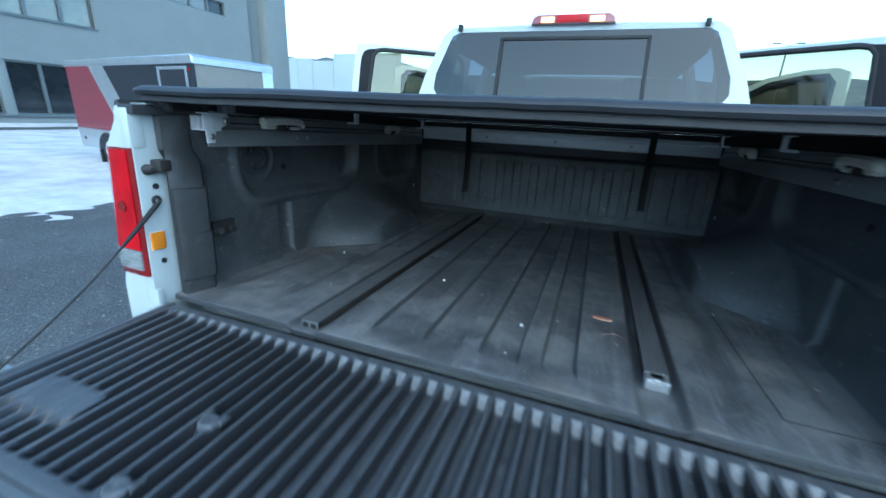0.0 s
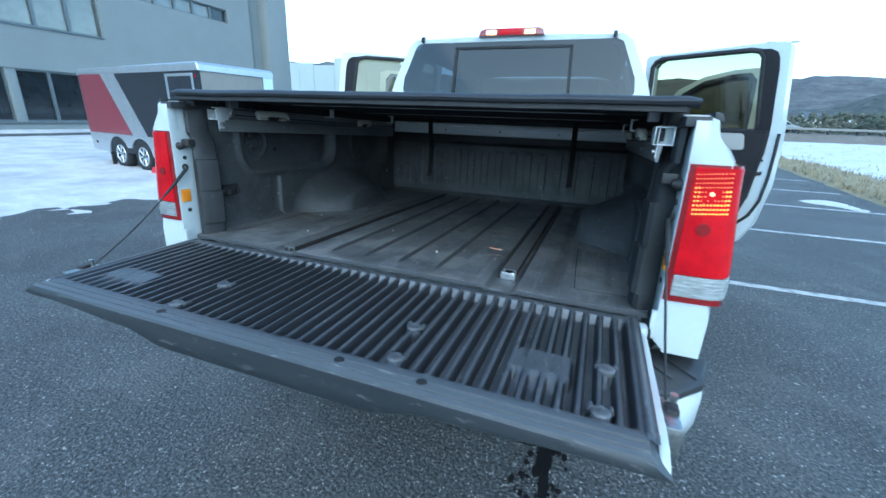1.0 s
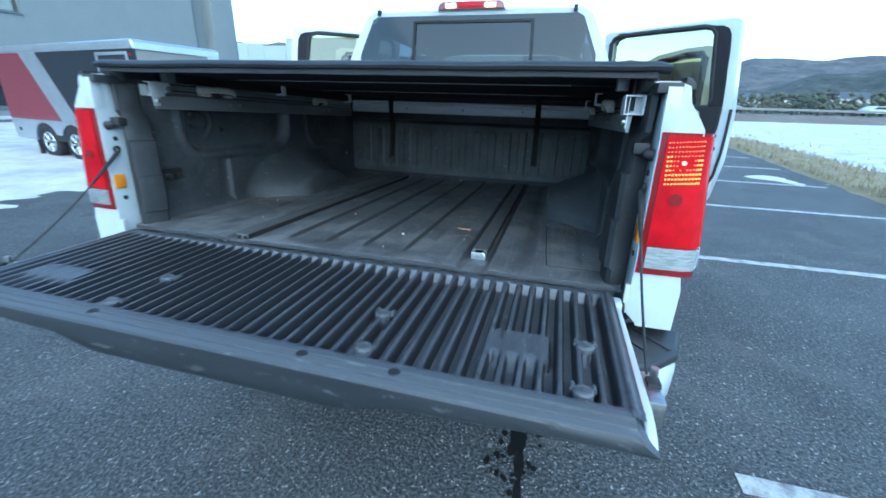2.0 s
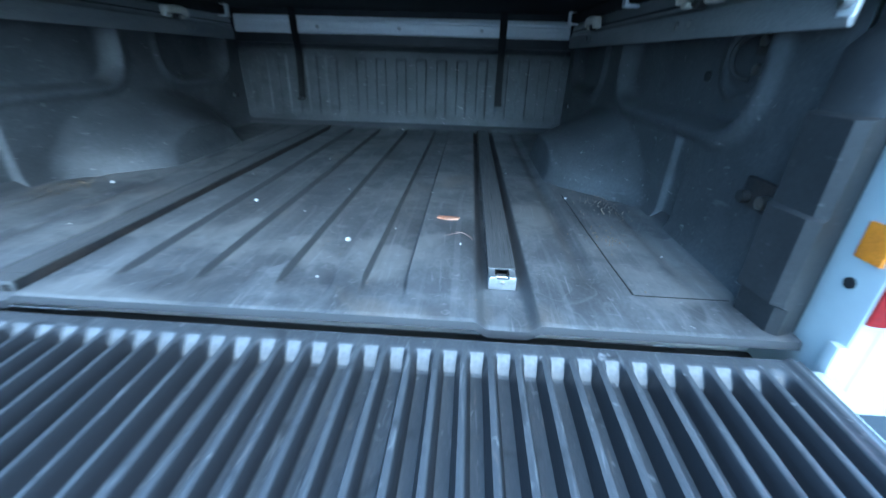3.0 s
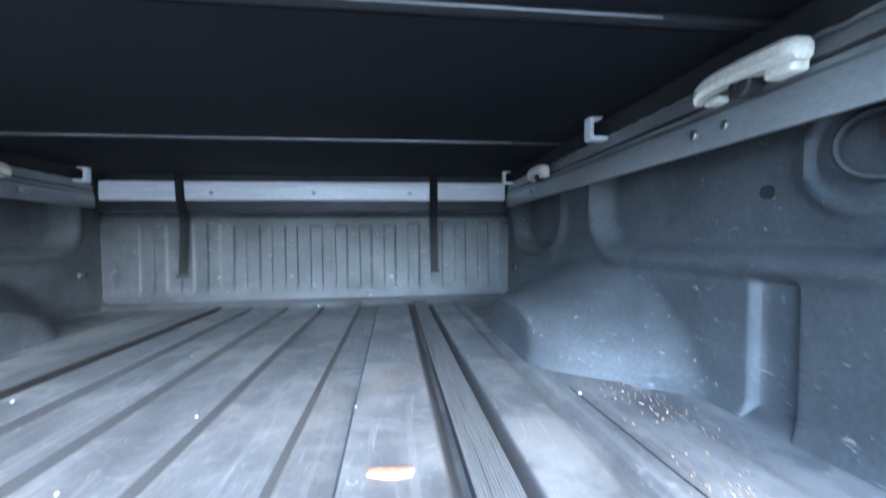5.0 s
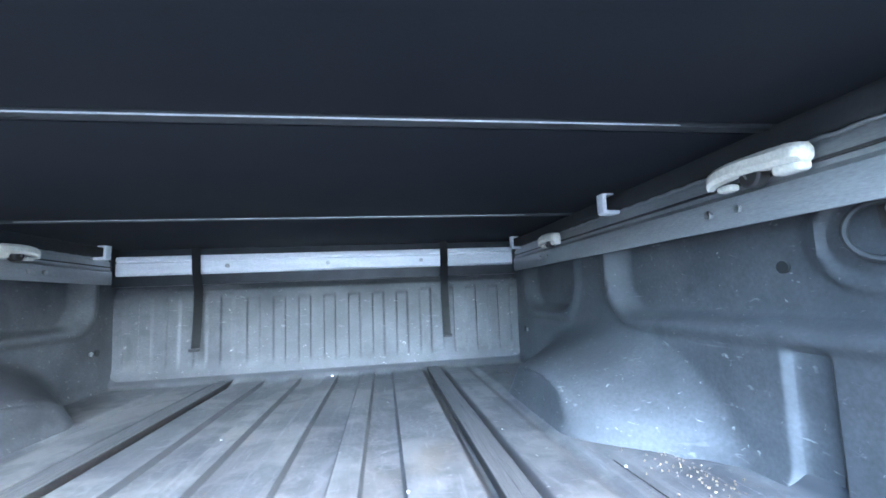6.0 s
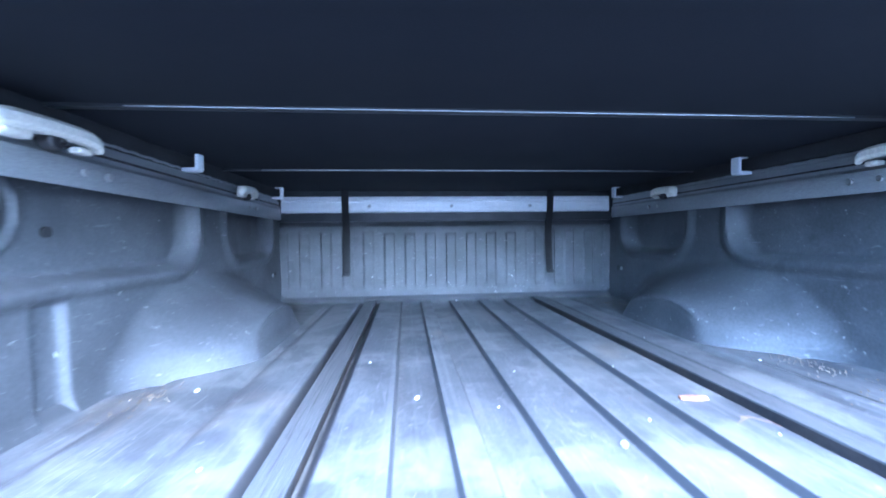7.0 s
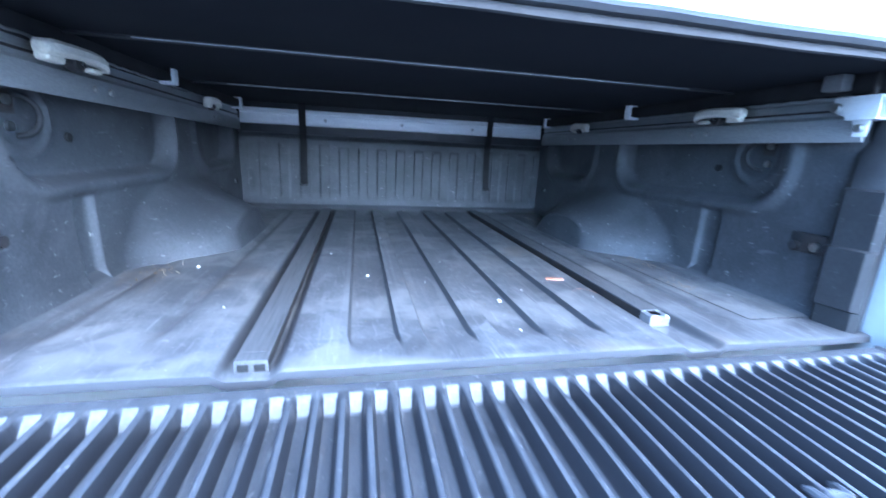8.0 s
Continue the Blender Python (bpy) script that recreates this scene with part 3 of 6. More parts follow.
    part("reflector_spot", disc((s * 0.866, -0.009, 1.122), (0, 1, 0), 0.014, 0.006, 20), REDDARK, light)
    if s < 0:
        continue
    cells, dim = bmesh.new(), bmesh.new()
    for i in range(11):
        for j in range(10):
            if (i in (4, 5, 6, 7) and j in (4, 5)) or (i in (3, 4, 5, 6) and j == 3 and i % 2):
                continue
            x, z = 0.838 + 0.0067 * i - 0.0006 * j, 1.156 + 0.0098 * j + 0.0006 * i
            lit = j < 3 or (i < 2 and j < 7) or (i > 8 and j < 6)
            r = 0.0017 if lit else 0.0012
            yy = -0.0085 + 0.006 * step(0.885, 0.915, x)
            box(x - r, x + r, yy - 0.002, yy + 0.004, z - r, z + r, 0, cells if lit else dim)
    part("lamp_grid", cells, LED, light, "small glowing amber lamp cells", 0)
    part("dim_grid", dim, DIMLED, light, "faintly lit lamp cells", 0)
    part("bulb", disc((s * 0.868, -0.009, 1.203), (0, 1, 0), 0.0045, 0.006, 14), HOT, light, "glowing bulb")

# ---- tailgate, hanging open on its cables ----
def gate_z(y):
    return 0.873 + 0.030 * (y + 0.02)


BUTTONS = ((0.275, -0.266), (0.292, -0.396), (0.697, -0.262), (0.687, -0.402), (-0.316, -0.266), (-0.322, -0.404))
PLATES = ((-0.605, -0.320, 0.078, 0.040), (0.575, -0.288, 0.056, 0.050))


def gate_liner(x, y):
    ribs = 0.5 + 0.5 * math.cos(2 * math.pi * x / 0.0342)
    valley = step(0.10, 0.58, 1 - ribs)
    inside = step(-0.425, -0.405, y) * (1 - ramp(-0.032, -0.010, y)) * (1 - step(0.735, 0.748, abs(x)))
    flat = max([1 - step(0.017, 0.022, math.hypot(x - px, y - py)) for px, py in BUTTONS] + [1 - step(-0.002, 0.004, rounded(x, y, px - rx, px + rx, py - ry, py + ry, 0.015)) for px, py, rx, ry in PLATES])
    edge = -0.004 * bank(abs(x), 0.758, 0.764, 0.005) + 0.003 * step(0.0105, 0.013, y)
    ridge = 0.002 * bank(y, -0.432, -0.425, 0.004)
    return (x, y, gate_z(min(y, -0.02)) - 0.023 * valley * inside * (1 - 0.97 * flat) - edge * 1.0 + ridge)


gate = part("tailgate", prism([(-0.018, 0.836), (-0.018, 0.815), (-0.05, 0.800), (-0.36, 0.796), (-0.43, 0.803), (-0.46, 0.828), (-0.44, 0.832)], "x", -0.772, 0.772, 0.006), PAINT, truck, "lowered white tailgate with black ribbed liner")
gys = [-0.444, -0.438, -0.432, -0.426, -0.420, -0.412, -0.404] + list(np.linspace(-0.396, -0.062, 30)) + [-0.052, -0.044, -0.038, -0.034, -0.032, -0.028, -0.023, -0.018, -0.013, -0.008, -0.004, 0.0, 0.004, 0.009, 0.0105, 0.0118, 0.013]
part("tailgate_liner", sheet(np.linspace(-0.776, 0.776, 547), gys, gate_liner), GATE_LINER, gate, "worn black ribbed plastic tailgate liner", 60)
part("hinge_strip", box(-0.775, 0.775, 0.0136, 0.0212, 0.835, 0.8655, 0.0015), mat("scraped_sill", (0.52, 0.54, 0.54), 0.4, tint=(0.33, 0.29, 0.28), scale=14, amount=0.9, stretch=(1, 6, 6), fine=90, bump=0.2), gate)


# pale pads on the rib valleys' ends beside the hinge
PAD = mat("pale_pad_plastic", (0.140, 0.146, 0.152), 0.5, tint=(0.09, 0.094, 0.098), scale=30, amount=0.8, fine=200, bump=0.2, rand=0.12)
pad_mesh = None
for k in range(-22, 22):
    x = 0.0342 * (k + 0.5)
    if abs(x) > 0.735:
        continue
    if pad_mesh is None:
        ob = part("end_pad", loft([[(q * w, y, gate_z(-0.02) + z + h) for q, h in ((-1, -0.002), (1, -0.002), (1, 0.0014), (-1, 0.0014))] for y, z, w in ((-0.0115, -0.0020, 0.0088), (-0.016, -0.0065, 0.0084), (-0.025, -0.0160, 0.0078), (-0.029, -0.0215, 0.0074))]), PAD, gate, "pale end of a liner groove", 0)
        pad_mesh = ob.data
    else:
        ob = new("end_pad", pad_mesh)
        ob.parent = gate
    ob.location = (x, 0, 0)


# round fixing buttons, each held by two short prongs
BUTTON = mat("scuffed_grey_button", (0.060, 0.063, 0.067), 0.5, tint=(0.13, 0.135, 0.14), scale=40, amount=0.8, fine=200, bump=0.2)
for x, y in BUTTONS:
    z = gate_z(y)
    bm = disc((x, y, z - 0.003), (0, 0, 1), 0.0175, 0.014, 20, b=0.003)
    ring((x, y, z + 0.0035), (0, 0, 1), 0.0105, 0.0012, 18, 6, bm)
    disc((x, y, z + 0.0030), (0, 0, 1), 0.0035, 0.004, 10, bm)
    for q in (-1, 1):
        tube([(x + q * 0.0165, y + 0.004, z - 0.001), (x + q * 0.0172, y + 0.020, z - 0.001), (x + q * 0.0172, y + 0.026, z - 0.004)], 0.006, 8, bm, taper=[0.0060, 0.0050, 0.0030])
    part("liner_button", bm, BUTTON, gate, "scuffed pale round fixing button")


def lip(x):
    """Lowest height of the top moulding, deeper over the middle."""
    a = abs(x)
    return 0.834 - 0.016 * (1 - step(0.395, 0.70, a)) - 0.030 * (1 - step(0.27, 0.40, a))


rings = []
for x in [-0.792, -0.788, -0.76] + list(np.linspace(-0.70, 0.70, 57)) + [0.76, 0.788, 0.792]:
    lo, g = lip(x), gate_z(-0.445)
    k = 0.004 if abs(x) > 0.79 else 0.0
    q = 0.834 - lo
    rings.append([(x, -0.430, g - 0.016), (x, -0.431, g + 0.001 - k), (x, -0.435, g + 0.0030 - k), (x, -0.448, g + 0.0030 - k), (x, -0.451, g + 0.0002 - k), (x, -0.454, g + 0.0028 - k), (x, -0.468, g + 0.0026 - k), (x, -0.471, g - 0.0002 - k), (x, -0.474, g + 0.0022 - k),
                  (x, -0.486, g + 0.0012 - k), (x, -0.4910, g - 0.004), (x, -0.4925, (g + lo) / 2), (x, -0.4925 + 0.1 * q, lo + 0.005 + k), (x, -0.488 + 0.1 * q, lo + k), (x, -0.470, lo + 0.004), (x, -0.45, lo + 0.012)])
    # the ends are cut on a slant, drawn in towards the top
    rings[-1] = [(x - math.copysign(max(0.0, abs(x) - 0.70) / 0.092 * 0.030 * step(lo, g, z), x), y, z) for x, y, z in rings[-1]]
# top faces coloured paler than the rear face, imitating daylight on them
part("top_moulding", loft(rings), mat("grey_black_moulding", (0.020, 0.023, 0.026), 0.5, tint=(0.036, 0.040, 0.044), scale=5, amount=0.7, stretch=(0.8, 6, 6), fine=200, bump=0.25, depth=0.0006, marks=[(30, (0.6, 6, 2), 0.62, DUST_AND_LIT, 0.4), (110, (1, 1, 1), 0.70, (0.4, 0.4, 0.4), 0.5)], tilt_shade=((0.16, 0.17, 0.175), 0.55, 0.6, 0.97, False)), gate, "faded black tailgate top moulding", 35)
for x in (-0.31, 0.195, 0.375):
    part("moulding_plug", disc((x, -0.452, gate_z(-0.45) + 0.001), (0, 0, 1), 0.011, 0.006, 14, b=0.001), RUBBER, gate)
for s in (-1, 1):
    part("gate_edge", prism([(-0.02, 0.864), (-0.02, 0.83), (-0.40, 0.826), (-0.462, 0.829), (-0.476, 0.829), (-0.482, 0.836), (-0.466, 0.847), (-0.44, 0.856), (-0.40, 0.857)], "x", s * 0.774, s * 0.790, 0.005, seg=3), PAINT, gate, "white painted edge of the tailgate")
    latch = part("gate_latch", box(s * 0.803 - 0.014, s * 0.803 + 0.014, -0.39, -0.30, 0.806, 0.858, 0.005), STEEL, gate, "grey steel tailgate latch")
    part("latch_jaw", box(s * 0.805 - 0.011, s * 0.805 + 0.011, -0.352, -0.325, 0.852, 0.866, 0.003), IRON, latch)
    part("latch_pin", disc((s * 0.810, -0.315, 0.866), (0, 0, 1), 0.007, 0.02, 10), STEEL, latch)
    part("hinge", box(s * 0.780 - 0.014, s * 0.780 + 0.014, -0.045, -0.004, 0.832, 0.872, 0.006), PAINT, gate)
    part("hinge_bush", disc((s * 0.792, -0.02, 0.85), (1, 0, 0), 0.014, 0.02, 14), RUBBER, gate)

# ---- rear bumper, hitch and exhaust ----
bumper = part("rear_bumper", bmesh.new(), PAINT, truck, "white rear bumper with black step pads")
for s in (-1, 1):
    rings = []
    for x, y, zt, zb in ((0.30, -0.13, 0.735, 0.60), (0.36, -0.175, 0.745, 0.59), (0.52, -0.19, 0.745, 0.585), (0.72, -0.17, 0.745, 0.58), (0.86, -0.12, 0.742, 0.575), (0.928, -0.05, 0.738, 0.57), (0.960, 0.06, 0.73, 0.575), (0.968, 0.20, 0.72, 0.60)):
        rings.append([(s * (x - 0.05 * (x > 0.8)), y + 0.09, zt), (s * x, y + 0.006, zt), (s * (x + 0.003), y - 0.004, zt - 0.012), (s * (x + 0.002), y, (zt + zb) / 2), (s * (x - 0.012), y + 0.012, zb + 0.02), (s * (x - 0.03), y + 0.03, zb), (s * (x - 0.06), y + 0.09, zb)])
    part("bumper_face", loft(rings), PAINT, bumper)
    pad = bmesh.new()
    prism([(s * 0.36, 0.0), (s * 0.36, -0.178), (s * 0.52, -0.196), (s * 0.72, -0.176), (s * 0.862, -0.126), (s * 0.930, -0.055), (s * 0.964, 0.06), (s * 0.91, 0.12), (s * 0.78, 0.02)], "z", 0.742, 0.772, 0.012, pad, 3)
    padob = part("step_pad", pad, PLASTIC, bumper, "black ribbed bumper step pad")
    for k in range(9):
        x = 0.44 + k * 0.055
        part("pad_rib", box(-0.005, 0.005, -0.055, 0.055, -0.003, 0.004, 0.002), PLASTIC, padob).matrix_local = pose(s * x, -0.085 + 0.08 * step(0.70, 0.90, x), 0.772, 0, 0, s * 38)
    for x in (0.43, 0.78):
        part("parking_sensor", disc((s * x, -0.195 + (0.035 if x > 0.7 else 0.0), 0.675), (s * 0.15, -1, 0), 0.014, 0.02, 16), PLASTIC, bumper)
    # exhaust tips
    pipe = [Vector((s * 0.545, 0.25, 0.545)), Vector((s * 0.55, 0.0, 0.580)), Vector((s * 0.56, -0.17, 0.596))]
    tip = bmesh.new()
    tube(pipe, 0.047, 20, tip, cap=False, taper=[0.034, 0.040, 0.042])
    tube(list(reversed(pipe)), 0.043, 20, tip, cap=False, taper=[0.039, 0.037, 0.03])
    part("exhaust_tip", tip, CHROME, truck, "tarnished chrome exhaust tip")
    part("exhaust_soot", disc(pipe[1] + Vector((0, -0.02, 0)), pipe[2] - pipe[1], 0.035, 0.01, 20), SOOT_AND_HOLLOW, truck)
mid = bmesh.new()
prism([(-0.06, 0.735), (-0.20, 0.700), (-0.235, 0.665), (-0.225, 0.640), (-0.06, 0.60)], "x", -0.33, 0.33, 0.010, mid)
step_mid = part("hitch_step", mid, PLASTIC, bumper, "black ribbed plastic centre step")
for k in range(5):
    part("step_rib", box(-0.27, 0.27, -0.006, 0.006, -0.004, 0.004, 0.002), PLASTIC, step_mid).matrix_local = pose(0, -0.09 - 0.022 * k, 0.731 - 0.0058 * k, 14)
plate = part("plate", box(-0.115, 0.115, -0.243, -0.235, 0.667, 0.770, 0.003), SIGNRED, bumper, "red plate with worn white print")
part("plate_frame", prism([(-0.125, 0.660), (0.125, 0.660), (0.125, 0.777), (-0.125, 0.777)], "y", -0.234, -0.224, 0.003), IRON, plate)
for z, h, w in ((0.753, 0.008, 0.17), (0.725, 0.028, 0.18), (0.697, 0.010, 0.15), (0.679, 0.008, 0.19)):
    part("print_bar", box(-w / 2, w / 2, -0.246, -0.243, z - h / 2, z + h / 2, 0.001), WHITE, plate)
hitch = part("tow_hitch", box(-0.038, 0.038, -0.14, 0.25, 0.505, 0.575, 0.006), IRON, truck, "black steel tow hitch receiver")
part("hitch_collar", box(-0.046, 0.046, -0.145, -0.115, 0.497, 0.583, 0.006), IRON, hitch)
# black block on the receiver's face stands for its shaded inside
part("hitch_socket", box(-0.026, 0.026, -0.149, -0.14, 0.517, 0.563), SOOT_AND_HOLLOW, hitch)
part("hitch_bar", box(-0.48, 0.48, -0.02, 0.05, 0.50, 0.57, 0.008), IRON, hitch)
for s in (-1, 1):
    part("frame_rail", box(s * 0.42 - 0.04, s * 0.42 + 0.04, 0.0, 5.0, 0.56, 0.70, 0.01), IRON, truck)
part("rear_axle", tube([(-0.80, 1.02, 0.40), (0.80, 1.02, 0.40)], 0.045, 14), IRON, truck)
part("axle_housing", tube([(-0.16, 1.02, 0.40), (-0.1, 1.02, 0.40), (0.1, 1.02, 0.40), (0.16, 1.02, 0.40)], 0.1, 16, taper=[0.05, 0.14, 0.14, 0.05]), IRON, truck)


def wheel(x, y, z, s):
    tyre = bmesh.new()
    prof = [(0.24, -0.10), (0.30, -0.125), (0.36, -0.128), (0.392, -0.105), (0.40, -0.05), (0.40, 0.05), (0.392, 0.105), (0.36, 0.128), (0.30, 0.125), (0.24, 0.10)]
    rows = [[(x + h, y + r * math.cos(k), z + r * math.sin(k)) for r, h in prof] for k in np.linspace(0, 2 * math.pi, 41)]
    loft(rows, tyre, closed=True, cap=False)
    w = part("wheel", tyre, RUBBER, truck, "black tyre on a grey alloy rim")
    rim = bmesh.new()
    ring((x + s * 0.09, y, z), (1, 0, 0), 0.232, 0.016, 36, 8, rim)
    for k in range(6):
        a = k * math.pi / 3
        c = Vector((x + s * 0.085, y, z))
        d = Vector((0, math.cos(a), math.sin(a)))
        tube([c + d * 0.04, c + d * 0.225], 0.03, 8, rim, taper=[0.026, 0.034])
    disc((x + s * 0.095, y, z), (1, 0, 0), 0.06, 0.04, 20, rim, 0.006)
    part("rim", rim, BRIGHT, w)
    part("hub_drum", disc((x, y, z), (1, 0, 0), 0.2, 0.1, 24), IRON, w)


for s in (-1, 1):
    wheel(s * 0.84, 1.02, 0.40, s)
    wheel(s * 0.84, 4.55, 0.505, s)

# ---- cab ----
def cab_ring(y, top, w, n=9):
    """Half-round roof section at y."""
    out = []
    for k in np.linspace(0, math.pi, n * 2 + 1):
        c, q = math.cos(k), math.sin(k)
        out.append((w * math.copysign(abs(c) ** 0.42, c), y, top - 0.105 + 0.105 * abs(q) ** 0.55))
    return out


roof_rows = [cab_ring(y, t, w) for y, t, w in ((1.764, 1.902, 0.655), (1.79, 1.918, 0.665), (1.85, 1.932, 0.68), (2.2, 1.95, 0.70), (2.8, 1.955, 0.71), (3.25, 1.94, 0.70), (3.42, 1.915, 0.68))]
cab = part("cab_roof", loft(roof_rows, closed=False), PAINT, truck, "white cab roof")
part("headliner", loft([[(x * 0.97, y, z - 0.035) for x, y, z in r] for r in roof_rows[1:]], closed=False), BEIGE, cab)


def bar(pts, w, d, material, name, parent):
    """A pillar of oblong section along points."""
    rows = []
    for i, p in enumerate(pts):
        p = Vector(p)
        rows.append([p + Vector((a * w, c * d, 0)) for a, c in ((-0.5, -0.5), (0.5, -0.5), (0.5, 0.5), (-0.5, 0.5))])
    bm = loft(rows)
    bmesh.ops.bevel(bm, geom=list(bm.edges), offset=min(w, d) * 0.2, segments=2, affect="EDGES")
    return part(name, bm, material, parent)


back = 1.80
glass_ring = [(-0.715, 1.50), (0.715, 1.50), (0.765, 1.58), (0.755, 1.66), (0.665, 1.862), (0.63, 1.880), (-0.63, 1.880), (-0.665, 1.862), (-0.755, 1.66), (-0.765, 1.58)]


def lean(z):
    return 1.750 + 0.014 * (z - 1.5) / 0.4


rear = bmesh.new()
outer = [(-0.885, 1.33), (0.885, 1.33), (0.872, 1.50), (0.825, 1.64), (0.715, 1.868), (0.660, 1.905), (-0.660, 1.905), (-0.715, 1.868), (-0.825, 1.64), (-0.872, 1.50)]
fo = [rear.verts.new((x, lean(z) - 0.006, z)) for x, z in outer]
fi = [rear.verts.new((x, lean(z) - 0.002, z)) for x, z in glass_ring]
bo = [rear.verts.new((x, lean(z) + 0.09, z)) for x, z in outer]
for i in range(len(outer)):
    j = (i + 1) % len(outer)
    rear.faces.new((fo[i], fo[j], fi[j], fi[i]))
    rear.faces.new((fo[j], fo[i], bo[i], bo[j]))
part("rear_panel", rear, PAINT, cab, smooth=0)
part("cab_back_wall", box(-0.885, 0.885, 1.795, 1.87, 0.70, 1.34, 0.02), PAINT, cab)
rg = bmesh.new()
rg.faces.new([rg.verts.new((x, lean(z) + 0.001, z)) for x, z in glass_ring])
pane = part("rear_window", rg, GLASS, cab, "dark tinted rear window with a sliding centre pane")
for pts in (((-0.385, 1.51), (-0.372, 1.842)), ((0.372, 1.842), (0.385, 1.51))):
    (xa, za), (xb, zb) = pts
    part("window_frame", loft([[(xa + q, lean(za) - 0.010 + h, za) for q, h in ((-0.009, 0.012), (-0.009, 0), (0.009, 0), (0.009, 0.012))], [(xb + q, lean(zb) - 0.010 + h, zb) for q, h in ((-0.009, 0.012), (-0.009, 0), (0.009, 0), (0.009, 0.012))]]), RUBBER, pane)
part("window_frame", box(-0.381, 0.381, lean(1.842) - 0.011, lean(1.842) + 0.002, 1.836, 1.852, 0.003), RUBBER, pane)
brake = part("high_brake_lamp", prism([(-0.215, 1.905), (0.205, 1.905), (0.195, 1.935), (0.17, 1.948), (-0.18, 1.948), (-0.205, 1.935)], "y", 1.722, 1.765, 0.005), REDDARK, truck, "red high-level brake lamp with two lit cargo bulbs")
part("brake_lens", box(-0.085, 0.070, 1.7185, 1.727, 1.910, 1.945, 0.004), RED, brake)
for x0, x1 in ((-0.165, -0.095), (0.080, 0.150)):
    part("cargo_bulb", box(x0, x1, 1.7185, 1.727, 1.909, 1.938, 0.005), HOT, brake, "glowing warm cargo bulb")
for x in (-0.615, 0.612):
    part("roof_seam", box(x - 0.011, x + 0.011, 1.740, 1.772, 1.884, 1.918, 0.003), RUBBER, truck)

for s in (-1, 1):
    bar([(s * 0.86, 1.93, 1.32), (s * 0.80, 1.93, 1.60), (s * 0.70, 1.91, 1.86)], 0.05, 0.16, PAINT, "rear_pillar", cab)
    bar([(s * 0.88, 2.88, 0.62), (s * 0.89, 2.88, 1.30), (s * 0.72, 2.86, 1.88)], 0.06, 0.13, PAINT, "centre_pillar", cab)
    bar([(s * 0.88, 4.02, 1.25), (s * 0.80, 3.80, 1.55), (s * 0.70, 3.44, 1.86)], 0.06, 0.08, PAINT, "windscreen_pillar", cab)
    part("cab_sill", box(s * 0.90 - 0.06, s * 0.90 + 0.06, 1.80, 4.05, 0.52, 0.66, 0.02), PAINT, cab)
    part("quarter_panel", box(s * 0.90 - 0.03, s * 0.90 + 0.03, 1.80, 2.0, 0.60, 1.33, 0.02), PAINT, cab)
    part("front_wing", loft([[(s * x, y, z) for x, z in ((0.60, 1.16 - d), (0.90 - d * 0.5, 1.10 - d), (0.985 - d * 0.4, 0.95 - d * 0.6), (0.985 - d * 0.4, 0.62 if not 4.15 < y < 4.95 else 0.95 - 0.5 * abs(y - 4.55)), (0.86, 0.60 if not 4.15 < y < 4.95 else 0.95 - 0.5 * abs(y - 4.55)), (0.60, 0.9))] for y, d in ((4.05, 0), (4.14, 0), (4.16, 0), (4.35, 0.005), (4.55, 0.01), (4.75, 0.02), (4.94, 0.03), (4.96, 0.035), (5.2, 0.07), (5.35, 0.12))]), PAINT, truck)
    part("headlamp", box(s * 0.80 - 0.12, s * 0.80 + 0.12, 5.28, 5.37, 0.86, 1.0, 0.03), CLEAR, truck)
    for y, n in ((2.25, 0.56), (3.15, 0.52)):
        seat = bmesh.new()
        box(s * 0.42 - n / 2, s * 0.42 + n / 2, y, y + 0.5, 0.86, 1.0, 0.05, seat)
        prism([(y - 0.02, 0.98), (y + 0.12, 0.98), (y - 0.02, 1.52), (y - 0.12, 1.52)], "x", s * 0.42 - n / 2, s * 0.42 + n / 2, 0.04, seat)
        so = part("cab_seat", seat, SEAT, cab, "dark cloth cab seat")
        part("headrest", box(s * 0.42 - 0.13, s * 0.42 + 0.13, y - 0.15, y - 0.05, 1.53, 1.70, 0.035), SEAT, so)
part("cab_floor", box(-0.86, 0.86, 1.87, 4.05, 0.62, 0.68, 0.01), SEAT, cab)
part("dashboard", box(-0.84, 0.84, 3.75, 4.05, 1.0, 1.25, 0.05), TRIM, cab)
part("firewall", box(-0.86, 0.86, 4.0, 4.08, 0.62, 1.22, 0.02), PAINT, cab)
ws = bmesh.new()
ws.faces.new([ws.verts.new(p) for p in ((-0.84, 4.02, 1.26), (0.84, 4.02, 1.26), (0.68, 3.45, 1.87), (-0.68, 3.45, 1.87))])
part("windscreen", ws, DOORGLASS, cab)
part("bonnet", loft([[(x, y, z - d) for x, z in ((-0.66, 1.15), (-0.5, 1.20), (0, 1.225), (0.5, 1.20), (0.66, 1.15), (0.6, 1.05), (-0.6, 1.05))] for y, d in ((4.06, 0), (4.6, 0.01), (5.1, 0.05), (5.32, 0.11))]), PAINT, truck)
part("grille", box(-0.66, 0.66, 5.28, 5.38, 0.72, 1.02, 0.03), CHROME, truck)
part("front_bumper", box(-0.95, 0.95, 5.25, 5.46, 0.48, 0.70, 0.05), PAINT, truck)


